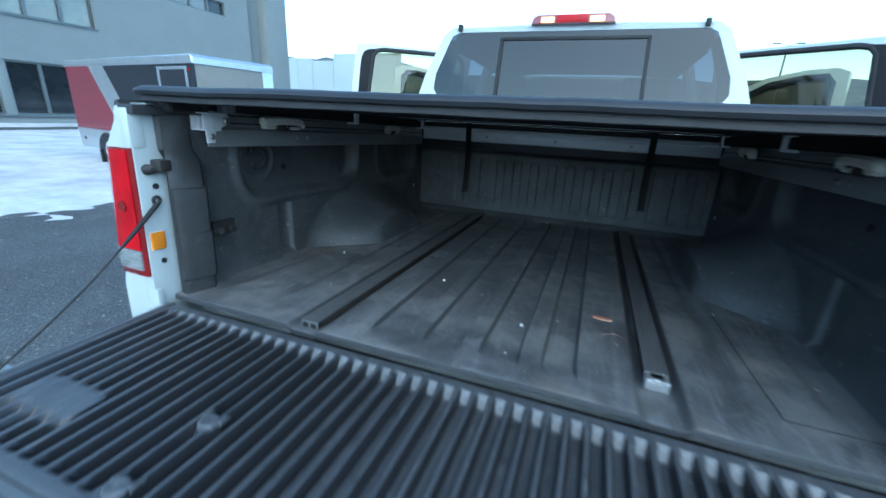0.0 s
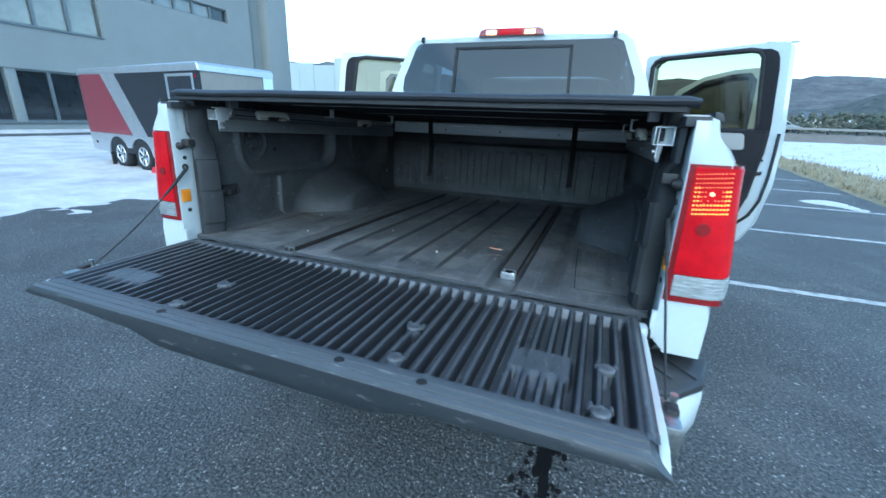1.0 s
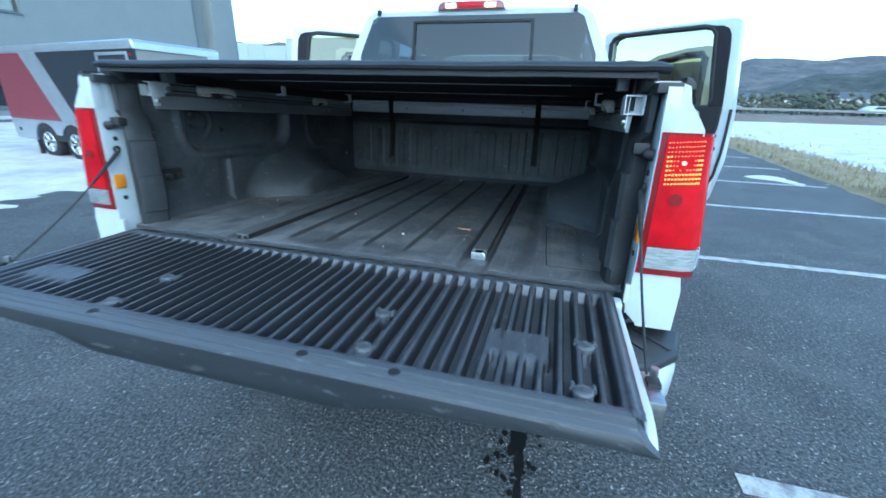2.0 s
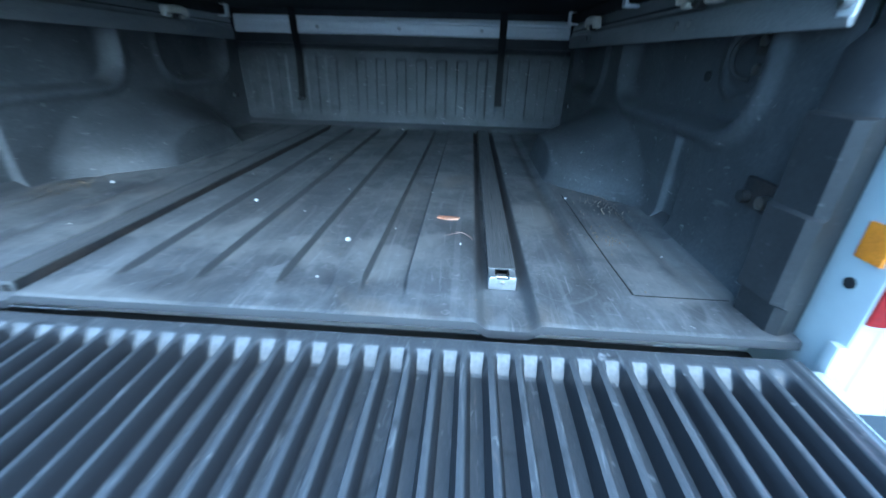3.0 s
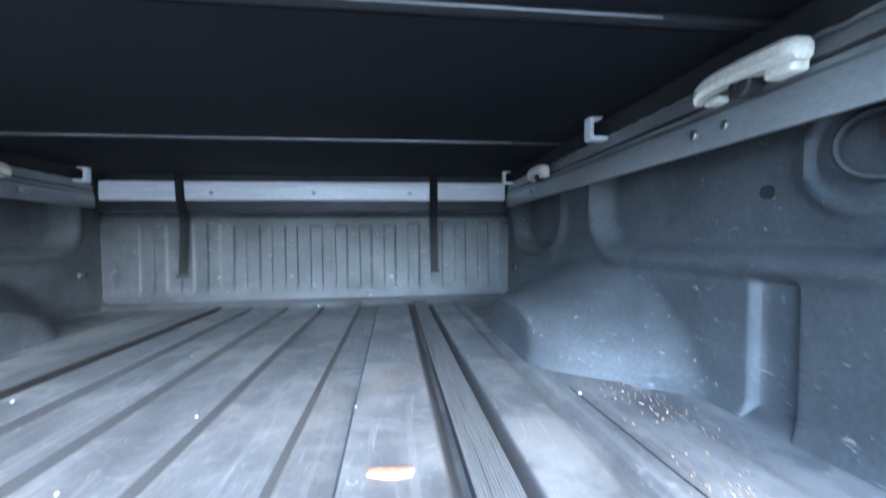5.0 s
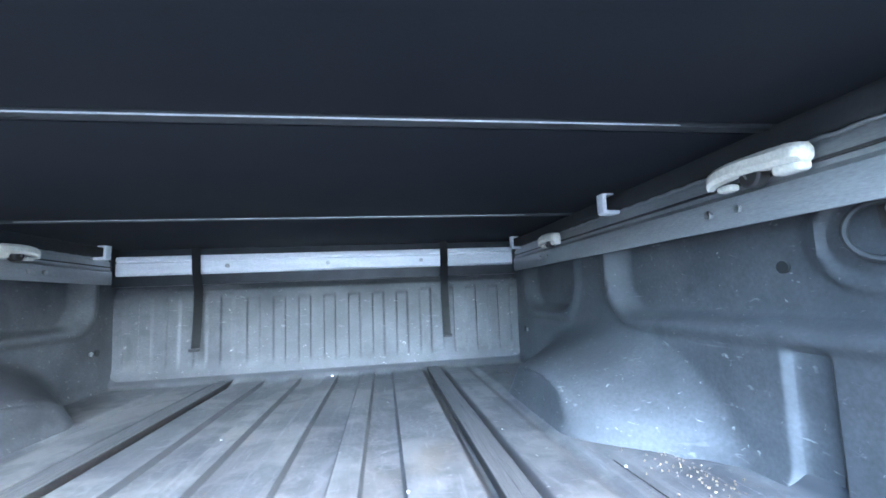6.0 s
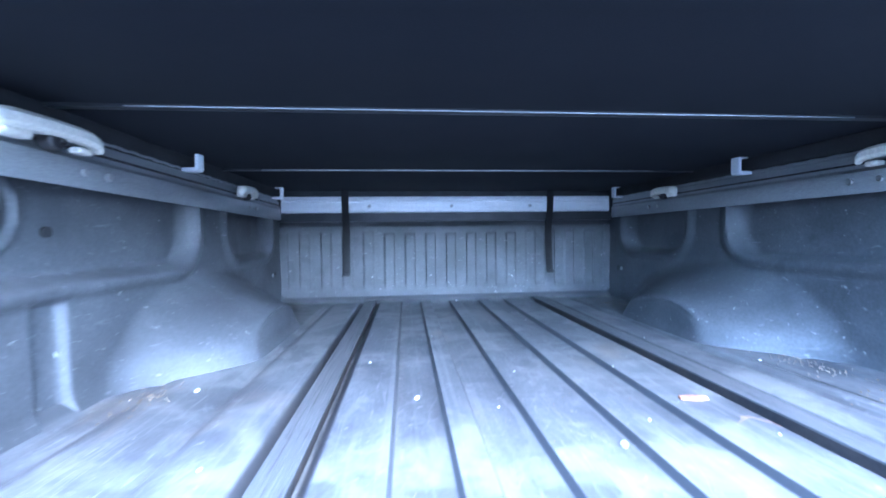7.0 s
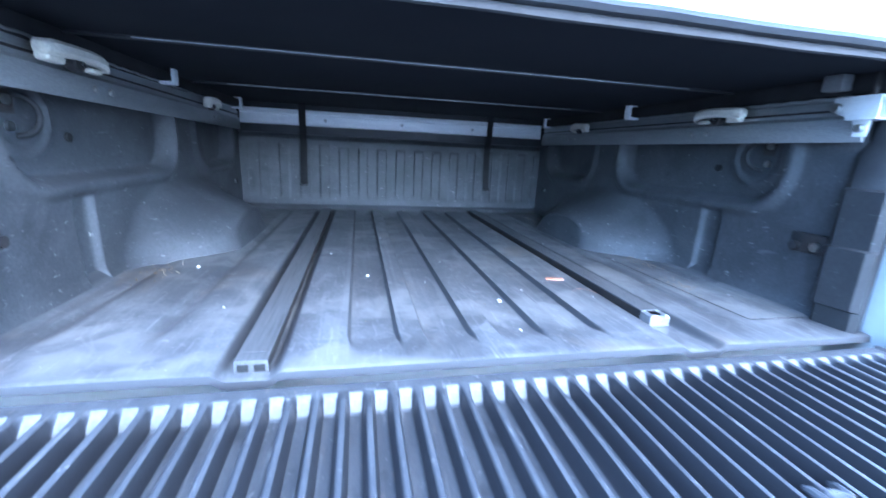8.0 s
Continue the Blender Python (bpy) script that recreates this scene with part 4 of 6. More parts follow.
# ---- doors, all four standing open ----
def door(hinge, angle, s, length, front):
    """A door leaf: u runs from the hinge to the free edge, w upwards, its inner face towards the tail."""
    m = pose(hinge[0], hinge[1], 0, 0, 0, angle)
    def leaf(pts, h0, h1, b=0.01):
        return prism([(s * u, w) for u, w in pts], "y", h0, h1, b)
    if front:
        shell = [(0.0, 0.66), (0.0, 1.28), (0.10, 1.46), (0.36, 1.80), (0.56, 1.90), (0.80, 1.945), (0.98, 1.95), (length - 0.03, 1.92), (length, 1.30), (length, 0.80), (length - 0.06, 0.66)]
        hole = [(0.16, 1.36), (0.22, 1.50), (0.42, 1.74), (0.58, 1.835), (0.80, 1.88), (0.93, 1.885), (length - 0.12, 1.85), (length - 0.09, 1.36)]
    else:
        shell = [(0.03, 0.64), (-0.02, 1.28), (-0.055, 1.60), (-0.085, 1.925), (-0.06, 1.945), (0.30, 1.947), (0.70, 1.952), (0.79, 1.948), (0.818, 1.938), (0.829, 1.915), (0.865, 1.60), (0.892, 1.38), (0.90, 1.05), (0.86, 0.78), (0.79, 0.64)]
        hole = [(0.02, 1.40), (-0.01, 1.62), (-0.02, 1.86), (0.0, 1.895), (0.04, 1.912), (0.30, 1.914), (0.62, 1.913), (0.67, 1.902), (0.70, 1.865), (0.735, 1.60), (0.755, 1.45), (0.74, 1.40)]
    bm = bmesh.new()
    from mathutils.geometry import tessellate_polygon
    def skin(h, flip):
        polys = [[Vector((s * u, h, w)) for u, w in shell], [Vector((s * u, h, w)) for u, w in hole]]
        verts = [bm.verts.new(p) for loop in polys for p in loop]
        flat = [[Vector((p.x, p.z, 0)) for p in loop] for loop in polys]
        for t in tessellate_polygon(flat):
            bm.faces.new([verts[i] for i in (t if flip else t[::-1])])
        return verts[:len(shell)], verts[len(shell):]
    so, sh = skin(-0.035, False)
    bo, bh = skin(0.065, True)
    for a, c in ((so, bo), (sh, bh)):
        for i in range(len(a)):
            j = (i + 1) % len(a)
            bm.faces.new((a[i], a[j], c[j], c[i]))
    leafob = part("front_door" if front else "rear_door", bm, PAINT, truck, "open white " + ("front" if front else "rear") + " door with dark grey inner trim", 30)
    leafob.matrix_local = m
    seal = tube([(s * u, -0.037, w) for u, w in hole + hole[:1]], 0.017, 8)
    part("window_seal", seal, RUBBER, leafob)
    gl = bmesh.new()
    gl.faces.new([gl.verts.new((s * u, 0.012, w)) for u, w in hole])
    part("door_glass", gl, DOORGLASS, leafob)
    part("inner_frame", tube([(s * u, -0.036, w) for u, w in hole + hole[:1]], 0.03, 8), TRIM, leafob) if front else None
    if front:
        trim = [(0.08, 0.72), (0.05, 1.30), (length - 0.06, 1.31), (length - 0.07, 0.86), (length - 0.12, 0.72)]
    else:
        trim = [(0.08, 0.70), (0.04, 1.40), (0.832, 1.405), (0.836, 1.38), (0.832, 1.28), (0.820, 1.18), (0.805, 0.97), (0.765, 0.83), (0.68, 0.75), (0.60, 0.70)]
    lining = part("inner_trim", leaf(trim, -0.085, -0.034, 0.014), TRIM, leafob, "dark grey moulded inner trim")
    if not front:
        part("trim_pillar", leaf([(0.755, 1.40), (0.735, 1.60), (0.70, 1.85), (0.675, 1.885), (0.62, 1.905), (0.67, 1.915), (0.73, 1.910), (0.768, 1.890), (0.788, 1.850), (0.798, 1.78), (0.812, 1.62), (0.828, 1.46), (0.832, 1.40)], -0.050, -0.034, 0.006), TRIM, leafob)
        part("trim_pad", leaf([(0.20, 1.29), (0.20, 1.37), (0.22, 1.385), (0.69, 1.385), (0.71, 1.37), (0.725, 1.29), (0.71, 1.275), (0.22, 1.275)], -0.096, -0.083, 0.008), BEIGE, lining, "light grey padded insert")
        part("armrest", leaf([(0.12, 1.10), (0.12, 1.17), (0.66, 1.18), (0.68, 1.15), (0.60, 1.09)], -0.13, -0.08, 0.015), TRIM, lining)
        part("edge_seal", tube([(s * u, -0.040, w) for u, w in ((0.885, 1.39), (0.888, 1.25), (0.886, 1.10), (0.872, 0.95), (0.83, 0.84), (0.765, 0.765), (0.66, 0.70), (0.45, 0.67))], 0.010, 8), RUBBER, leafob)
        lock = part("door_lock", leaf([(0.81, 1.11), (0.845, 1.12), (0.845, 1.145), (0.81, 1.135)], -0.045, -0.03, 0.002), IRON, leafob)
        part("lock_screw", disc((s * 0.80, -0.037, 1.09), (0, 1, 0), 0.007, 0.008, 10), IRON, lock)
        part("lock_screw", disc((s * 0.83, -0.037, 1.215), (0, 1, 0), 0.007, 0.008, 10), IRON, lock)
        part("outer_handle", leaf([(0.62, 1.16), (0.62, 1.20), (0.78, 1.20), (0.78, 1.16)], 0.065, 0.10, 0.01), PAINT, leafob)
    else:
        part("armrest", leaf([(0.2, 1.02), (0.2, 1.10), (0.85, 1.12), (0.85, 1.04)], -0.14, -0.08, 0.015), TRIM, lining)
        part("door_mirror", box(s * 0.10 - 0.02, s * 0.10 + 0.14, 0.07, 0.30, 1.32, 1.60, 0.04), PLASTIC, leafob)


for s in (-1, 1):
    door((s * 0.955, 2.76), s * -31, s, 0.84, False)
    door((s * 0.965, 3.93), s * -30, s, 1.08, True)


# ---- folding bed cover with its rails ----
cover = thing("tonneau_cover", "black vinyl folding bed cover on aluminium rails", "bed cover", m=RAKE)
for i, (y0, y1) in enumerate(((0.040, 0.450), (0.466, 1.060), (1.076, 1.70))):
    pan = part("cover_panel", box(-0.808, 0.808, y0, y1, 1.3945, 1.408, 0.004), VINYL, cover, "black textured vinyl panel")
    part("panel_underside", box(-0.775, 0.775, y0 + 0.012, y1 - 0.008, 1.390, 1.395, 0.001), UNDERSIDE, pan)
for y in (0.458, 1.068):
    hinge = part("hinge_bar", box(-0.790, 0.790, y - 0.010, y + 0.010, 1.3865, 1.405, 0.003), PLASTIC, cover, "aluminium panel hinge")
    part("hinge_edge", tube([(-0.65, y - 0.011, 1.3875), (0.62, y - 0.011, 1.3875)], 0.0012, 6), RAIL, hinge)
# rear edge: rolled vinyl over a bar, with a drooping seal, waving slightly
rings = []
for x in np.linspace(-0.818, 0.818, 65):
    w = 0.0025 * noise.noise((x * 4.0, 3.0, 0)) + 0.0012 * noise.noise((x * 13.0, 1.0, 0))
    end = 0.014 * step(0.785, 0.818, abs(x))
    rings.append([(x, y + 0.066 + end * 0.9, 1.386 + (z - 1.379) * 0.72 + w * q) for y, z, q in ((-0.020, 1.412 - end * 0.5, 0.5), (-0.038, 1.411 - end * 0.5, 1), (-0.050, 1.404 - end * 0.3, 1), (-0.054, 1.394, 1), (-0.050, 1.384, 1), (-0.036, 1.3795, 0.6), (-0.020, 1.379, 0))])
edge = part("rear_edge", loft(rings), VINYL, cover, "rolled black vinyl rear edge")
part("rear_seal", loft([[(x, y + 0.066, z + 0.009 + 0.002 * noise.noise((x * 6, 0, 2))) for y, z in ((-0.040, 1.380), (-0.046, 1.366), (-0.042, 1.364), (-0.034, 1.378))] for x in np.linspace(-0.79, 0.79, 48)]), RUBBER, edge)
for s in (-1, 1):
    part("cover_side_seal", box(s * 0.786 - 0.020, s * 0.786 + 0.020, 0.07, 1.66, 1.349, 1.397, 0.014, seg=3), RUBBER, cover)
    back = 0.035 if s < 0 else 0.0
    tilt = pose(0, 1.487, 1.25, -0.5) @ pose(0, -1.487, -1.25) if s < 0 else Matrix()
    # side rail: a channel with a stepped inner face
    prof = [(0.792, 1.350), (0.772, 1.350), (0.772, 1.342), (0.766, 1.340), (0.7655, 1.312), (0.758, 1.304), (0.757, 1.266), (0.760, 1.258), (0.766, 1.258), (0.768, 1.300), (0.792, 1.302)]
    rail = part("side_rail", prism([(s * x, z) for x, z in prof], "y", 0.13 + back, 1.60, 0.0012), RAIL, cover, "dull grey aluminium side rail")
    part("rail_groove", box(s * 0.764 - 0.004, s * 0.764 + 0.004, 0.14 + back, 1.59, 1.3195, 1.3235), IRON, rail)
    endcap = bmesh.new()
    for z0, z1, x0, x1 in ((1.300, 1.3035, 0.744, 0.790), (1.342, 1.3455, 0.744, 0.790), (1.301, 1.345, 0.744, 0.7475), (1.301, 1.345, 0.7865, 0.790)):
        box(s * x0 if s > 0 else -x1, x1 if s > 0 else -x0, 0.105 + back, 0.160 + back, z0, z1, 0.0015, endcap)
    part("rail_clamp", endcap, ALU, rail, "bright aluminium C-shaped clamp")
    part("clamp_screw", tube([(s * 0.765, 0.133 + back, 1.31), (s * 0.765, 0.133 + back, 1.396)], 0.006, 8), IRON, rail)
    for y in (0.84, 1.52):
        clip = bmesh.new()
        prism([(s * x, z) for x, z in ((0.764, 1.342), (0.728, 1.342), (0.724, 1.346), (0.724, 1.391), (0.752, 1.393), (0.752, 1.387), (0.731, 1.385), (0.731, 1.350), (0.764, 1.350))], "y", y - 0.014, y + 0.014, 0.001, clip)
        part("cover_clip", clip, ALU, rail, "bright hooked aluminium clip")
    for y in (0.565, 1.30):
        part("rail_bolt", disc((s * 0.756, y, 1.284), (1, 0, 0), 0.0075, 0.010, 8, b=0.001), STEEL, rail)
        part("rail_bolt", disc((s * 0.756, y - 0.055, 1.284), (1, 0, 0), 0.0065, 0.006, 8, b=0.001), STEEL, rail)
    for y, k in ((0.455 if s > 0 else 0.42, 0.94 if s > 0 else 1.15), (1.18, 0.80)):
        grip = bmesh.new()
        rows = []
        for q, z, w, h in ((-0.076, 1.331, 0.009, 0.007), (-0.072, 1.331, 0.013, 0.012), (-0.058, 1.333, 0.016, 0.013), (-0.03, 1.335, 0.016, 0.0125), (0.0, 1.337, 0.015, 0.012), (0.04, 1.338, 0.014, 0.0115), (0.066, 1.336, 0.013, 0.011), (0.080, 1.332, 0.011, 0.010), (0.086, 1.325, 0.008, 0.008)):
            rows.append([(s * (0.738 + w * a), y + q * k, z + h * c) for a, c in ((-1, -0.5), (-0.6, -1), (0.6, -1), (1, -0.5), (1, 0.5), (0.6, 1), (-0.6, 1), (-1, 0.5))])
        loft(rows, grip)
        handle = part("latch_handle", grip, CREAM, cover, "cream plastic cam latch lever")
        handle.matrix_local = tilt
        part("latch_foot", box(s * 0.744 - 0.012, s * 0.744 + 0.012, y - 0.066 * k, y - 0.026 * k, 1.310, 1.328, 0.007, seg=3), CREAM, handle)
        part("front_foot", box(s * 0.744 - 0.009, s * 0.744 + 0.009, y + 0.045 * k, y + 0.072 * k, 1.310, 1.320, 0.004), CREAM, handle)
        part("latch_cam", disc((s * 0.746, y + 0.012 * k, 1.322), (1, 0, 0), 0.017, 0.022, 16, b=0.003), IRON, handle)
        part("latch_screw", tube([(s * 0.732, y + 0.012 * k, 1.318), (s * 0.732, y + 0.016 * k, 1.328)], 0.0015, 6), STEEL, handle)
    # catch block under the cover, end plate and serrated edge strip
    part("catch_block", box(s * 0.742 - 0.014, s * 0.742 + 0.014, 0.168 + back * 0.8, 0.206 + back * 0.8, 1.358, 1.3895, 0.003), RAIL, cover, "grey aluminium catch block")
    plate = part("end_plate", prism([(y + back, z) for y, z in ((0.116, 1.346), (0.192, 1.346), (0.198, 1.322), (0.150, 1.300), (0.146, 1.268), (0.122, 1.268))], "x", s * 0.7545, s * 0.7575, 0.001), ALU, cover, "bright aluminium end plate")
    plate.matrix_local = tilt
    part("plate_bolt", disc((s * 0.751, 0.184 + back, 1.326), (1, 0, 0), 0.010, 0.012, 10, b=0.002), STEEL, plate)
    part("plate_bolt", disc((s * 0.751, 0.134 + back, 1.284), (1, 0, 0), 0.008, 0.012, 10, b=0.002), STEEL, plate)
    part("edge_strip", tube([(s * (0.765 + 0.0012 * math.sin(k * 2.1)), 0.17 + 0.0108 * k, 1.348 + 0.0010 * math.sin(k * 1.3)) for k in range(132)], 0.0028, 6), RAIL, rail)
    rail.matrix_local = tilt
    # strap that ties up the folded cover
    x = 0.466 if s > 0 else -0.482
    strap = sheet(np.linspace(-0.016, 0.016, 3), [1.392, 1.36, 1.33, 1.30, 1.27, 1.24, 1.20, 1.15, 1.10, 1.05, 1.005], lambda u, z: (x + u + 0.006 * s * (1.38 - z), 1.612 + 0.022 * step(1.30, 1.22, z) + 0.012 * math.sin((1.38 - z) * 9), z))
    bmesh.ops.solidify(strap, geom=list(strap.faces), thickness=0.003)
    part("strap", strap, RUBBER, cover, "black webbing strap hanging down")
    part("strap_end", box(x + 0.0022 * s - 0.018, x + 0.0022 * s + 0.018, 1.615, 1.627, 1.000, 1.012, 0.002), RUBBER, cover)
header = part("header_rail", prism([(1.640, 1.362), (1.632, 1.362), (1.628, 1.354), (1.628, 1.345), (1.634, 1.342), (1.634, 1.338), (1.628, 1.335), (1.628, 1.296), (1.634, 1.290), (1.65, 1.290), (1.65, 1.362)], "x", -0.765, 0.762, 0.001), ALU, cover, "bright aluminium header rail")
for x in (-0.375, 0.0, 0.372):
    part("header_bolt", disc((x, 1.626, 1.318), (0, 1, 0), 0.008, 0.008, 8, b=0.001), STEEL, header)
part("header_backing", box(-0.79, 0.79, 1.65, 1.69, 1.25, 1.389, 0.004), PLASTIC, cover)

# ---- cargo tracks on the bed floor ----
def cargo_track(x, y0, label):
    t = thing("cargo_track", label, "cargo track", "bed floor cargo tracks", RAKE @ pose(x, y0, FL - 0.0172) @ Matrix.Diagonal((0.88, 1, 0.64, 1)))
    n = FRONT - y0 - 0.03
    chan = bmesh.new()
    prism([(-0.024, 0.0), (0.024, 0.0), (0.024, 0.034), (0.011, 0.034), (0.011, 0.028), (0.018, 0.028), (0.018, 0.006), (-0.018, 0.006), (-0.018, 0.028), (-0.011, 0.028), (-0.011, 0.034), (-0.024, 0.034)], "y", 0.0, n, 0.0008, chan)
    # iron's dark tone also takes in the shade of the recess
    part("channel", chan, IRON, t, "dark metal channel")
    ins = bmesh.new()
    pts = [(-0.0265, 0.0338), (0.0265, 0.0338)] + [(0.0265 - 0.053 * k / 26, 0.0388 + (0.0004 + 0.0007 * abs(noise.noise((k * 1.7, 4.0, 0)))) * (k % 2)) for k in range(27)]
    prism(pts, "y", 0.022, n, 0, ins)
    part("track_insert", ins, TRACK, t, "ribbed dark grey track cover", 20)
    return t


def track_end(t):
    cap = bmesh.new()
    prism([(-0.026, 0.0), (0.026, 0.0), (0.026, 0.033), (0.022, 0.037), (0.012, 0.037), (0.011, 0.029), (-0.011, 0.029), (-0.012, 0.037), (-0.022, 0.037), (-0.026, 0.033)], "y", -0.010, 0.000, 0.002, cap)
    for q in (-1, 1):
        prism([(q * 0.0255, 0.0), (q * 0.0255, 0.034), (q * 0.014, 0.036), (q * 0.014, 0.031), (q * 0.021, 0.030), (q * 0.021, 0.0)], "y", 0.000, 0.024, 0.0012, cap)
    box(-0.0205, 0.0205, 0.0, 0.024, 0.010, 0.020, 0.001, cap)
    e = part("end_cap", cap, BRIGHT, t, "bright metal end cap with a bolt")
    part("cap_bolt", disc((0, -0.004, 0.021), (0, 1, 0), 0.0045, 0.016, 12), STEEL, e)


track_end(cargo_track(0.4035, 0.173, "ribbed grey cargo track with bright metal end cap"))
left = cargo_track(-0.375, 0.070, "ribbed grey cargo track with dull open end")
end = part("end_piece", prism([(-0.0275, 0.0), (0.0275, 0.0), (0.0275, 0.0335), (-0.0275, 0.0335)], "y", -0.004, 0.0, 0.001), TRACK, left, "dull grey open end of the track")
for q in (-1, 1):
    # black blocks on the end face, painted shade of two openings
    part("end_opening", box(q * 0.0135 - 0.009, q * 0.0135 + 0.009, -0.0052, -0.003, 0.010, 0.028, 0.0008), SOOT_AND_HOLLOW, end)
part("end_web", box(-0.0032, 0.0032, -0.0058, -0.003, 0.004, 0.032, 0.0008), TRACK, end)
part("end_tread", box(-0.0265, 0.0265, -0.005, 0.022, 0.0335, 0.0388, 0.0012), TRACK, left)


# ---- litter on the bed floor ----
def lie(name, bm, material, x, y, label, category, group="", dz=0.0, turn=0.0):
    ob = part(name, bm, material)
    tagged(ob, label, category, group)
    return at(ob, RAKE @ pose(x, y, floor_height(x, y) + dz, 0, 0, turn))


def pebble(r, seed):
    bm = bmesh.new()
    bmesh.ops.create_icosphere(bm, subdivisions=2, radius=r)
    for v in bm.verts:
        v.co *= 1 + 0.35 * noise.noise(v.co / r * 1.1 + Vector((seed, 0, 0)))
        v.co.z *= 0.8
    low = min(v.co.z for v in bm.verts)
    for v in bm.verts:
        v.co.z -= low + 0.0008
    return bm


for i, (x, y, r) in enumerate(((0.100, 0.315, 0.0075), (-0.195, 0.524, 0.0065), (0.185, 0.39, 0.0032), (-0.05, 0.47, 0.0028), (0.02, 0.62, 0.003), (0.245, 0.62, 0.0028), (-0.30, 0.72, 0.004), (0.09, 0.16, 0.003),
                               (0.46, 0.85, 0.003), (0.60, 0.62, 0.004), (-0.62, 0.58, 0.006), (-0.14, 0.95, 0.003), (0.22, 1.2, 0.003), (0.015, 1.60, 0.006), (0.72, 0.30, 0.003), (-0.48, 0.30, 0.0035), (0.33, 0.30, 0.0028))):
    lie("pebble", pebble(r * 0.75, i * 3.7), PEBBLE, x, y, "small pale stone lying on the bed floor", "pebble", "loose stones in the bed")
scrap = bmesh.new()
prism([(-0.034, -0.006), (-0.022, -0.008), (-0.005, -0.011), (0.012, -0.010), (0.030, -0.008), (0.034, 0.004), (0.022, 0.008), (0.002, 0.007), (-0.018, 0.008), (-0.032, 0.005)], "z", 0.0, 0.003, 0.001, scrap)
for v in scrap.verts:
    v.co.x *= 0.75
    v.co.z += 3.0 * max(0, abs(v.co.x) - 0.012) ** 2
lie("wood_scrap", scrap, CHIP, 0.299, 0.438, "torn orange scrap lying on the bed floor", "scrap", turn=-6)
stem = tube([(-0.006, 0.006, 0.001), (0.006, 0.003, 0.002), (0.018, -0.006, 0.001), (0.026, -0.018, 0.001), (0.028, -0.03, 0.001)], 0.0008, 6)
tube([(0.002, 0.0, 0.002), (-0.014, -0.006, 0.002), (-0.030, -0.016, 0.002)], 0.0005, 6, stem)
lie("dry_stem", stem, STRAW, 0.325, 0.352, "thin dry reddish stem on the bed floor", "stem")
rng = random.Random(5)
crumbs = bmesh.new()
for cx, cy, n, sp in ((0.625, 0.36, 45, 0.03), (0.70, 0.58, 90, 0.06), (-0.70, 0.55, 60, 0.06), (0.66, 1.42, 40, 0.05), (0.1, 0.8, 60, 0.5), (-0.1, 1.5, 40, 0.4), (0.0, 0.3, 50, 0.35)):
    for _ in range(n):
        x, y = cx + rng.gauss(0, sp * 0.6), cy + rng.gauss(0, sp)
        if abs(x) > 0.74 or not 0.1 < y < 1.62:
            continue
        r = rng.uniform(0.0003, 0.0009)
        z = floor_height(x, y)
        box(x - r, x + r, y - r * 1.4, y + r * 1.4, z - 0.0004, z + r + 0.002 * (abs(x) > 0.57), 0, crumbs)
tagged(at(part("crumbs", crumbs, mat("crumb", (0.24, 0.18, 0.12), 0.9, fine=200), smooth=0), RAKE), "scattered dry crumbs and grit on the bed floor", "crumbs", "", "stuff")

# ---- the ground and what stands on it ----
def ground_z(x, y):
    r = math.hypot(x, y)
    return -0.012 + step(150, 900, r) * 6


gb = bmesh.new()
prev = None
for r in (4, 9, 15, 25, 40, 60, 90, 140, 220, 350, 600, 1000, 1800, 3500):
    cur = [gb.verts.new((r * math.cos(k), r * math.sin(k), ground_z(r, 0))) for k in np.linspace(0, 2 * math.pi, 72, endpoint=False)]
    if prev is None:
        gb.faces.new(cur)
    else:
        for i in range(72):
            gb.faces.new((prev[i], cur[i], cur[(i + 1) % 72], prev[(i + 1) % 72]))
    prev = cur
tagged(part("ground", gb, EARTH), "patchy winter ground with old snow and dry grass", "ground", "", "structure")


def lot_edge(y):
    """How far the lot's edge lies left of x = 7.2 at y."""
    return -1.13 + 0.116 * (max(-4.0, min(y, 19.0)) - 8.93)


def wavy(x0, y0, x1, y1, n, amp, seed):
    return [(x0 + (x1 - x0) * k / n + amp * noise.noise((k * 0.45, seed, 0)) + lot_edge(y0 + (y1 - y0) * k / n), y0 + (y1 - y0) * k / n) for k in range(n + 1)]


lb = bmesh.new()
lb.faces.new([lb.verts.new((x, y, 0)) for x, y in [(-26, -30), (5.6, -30)] + wavy(7.15, -10, 7.35, 40, 60, 0.25, 1.0) + [(-26, 40)]])
tagged(part("parking_lot", lb, ASPHALT, smooth=0), "worn dark grey asphalt parking lot with pale stones", "asphalt", "", "structure")
for i, y in enumerate((-2.40, 0.46, 3.23, 5.83, 8.40, 10.97, 13.55)):
    x0 = (1.42, 1.42, 1.45, 2.0, 2.4, 2.8, 3.2)[i]
    tagged(part("parking_line", box(x0, 6.85 + lot_edge(y), y - 0.045, y + 0.045, 0.0, 0.004), LINEPAINT, None, smooth=0), "worn white parking bay line on asphalt", "parking line", "parking lines", "structure")
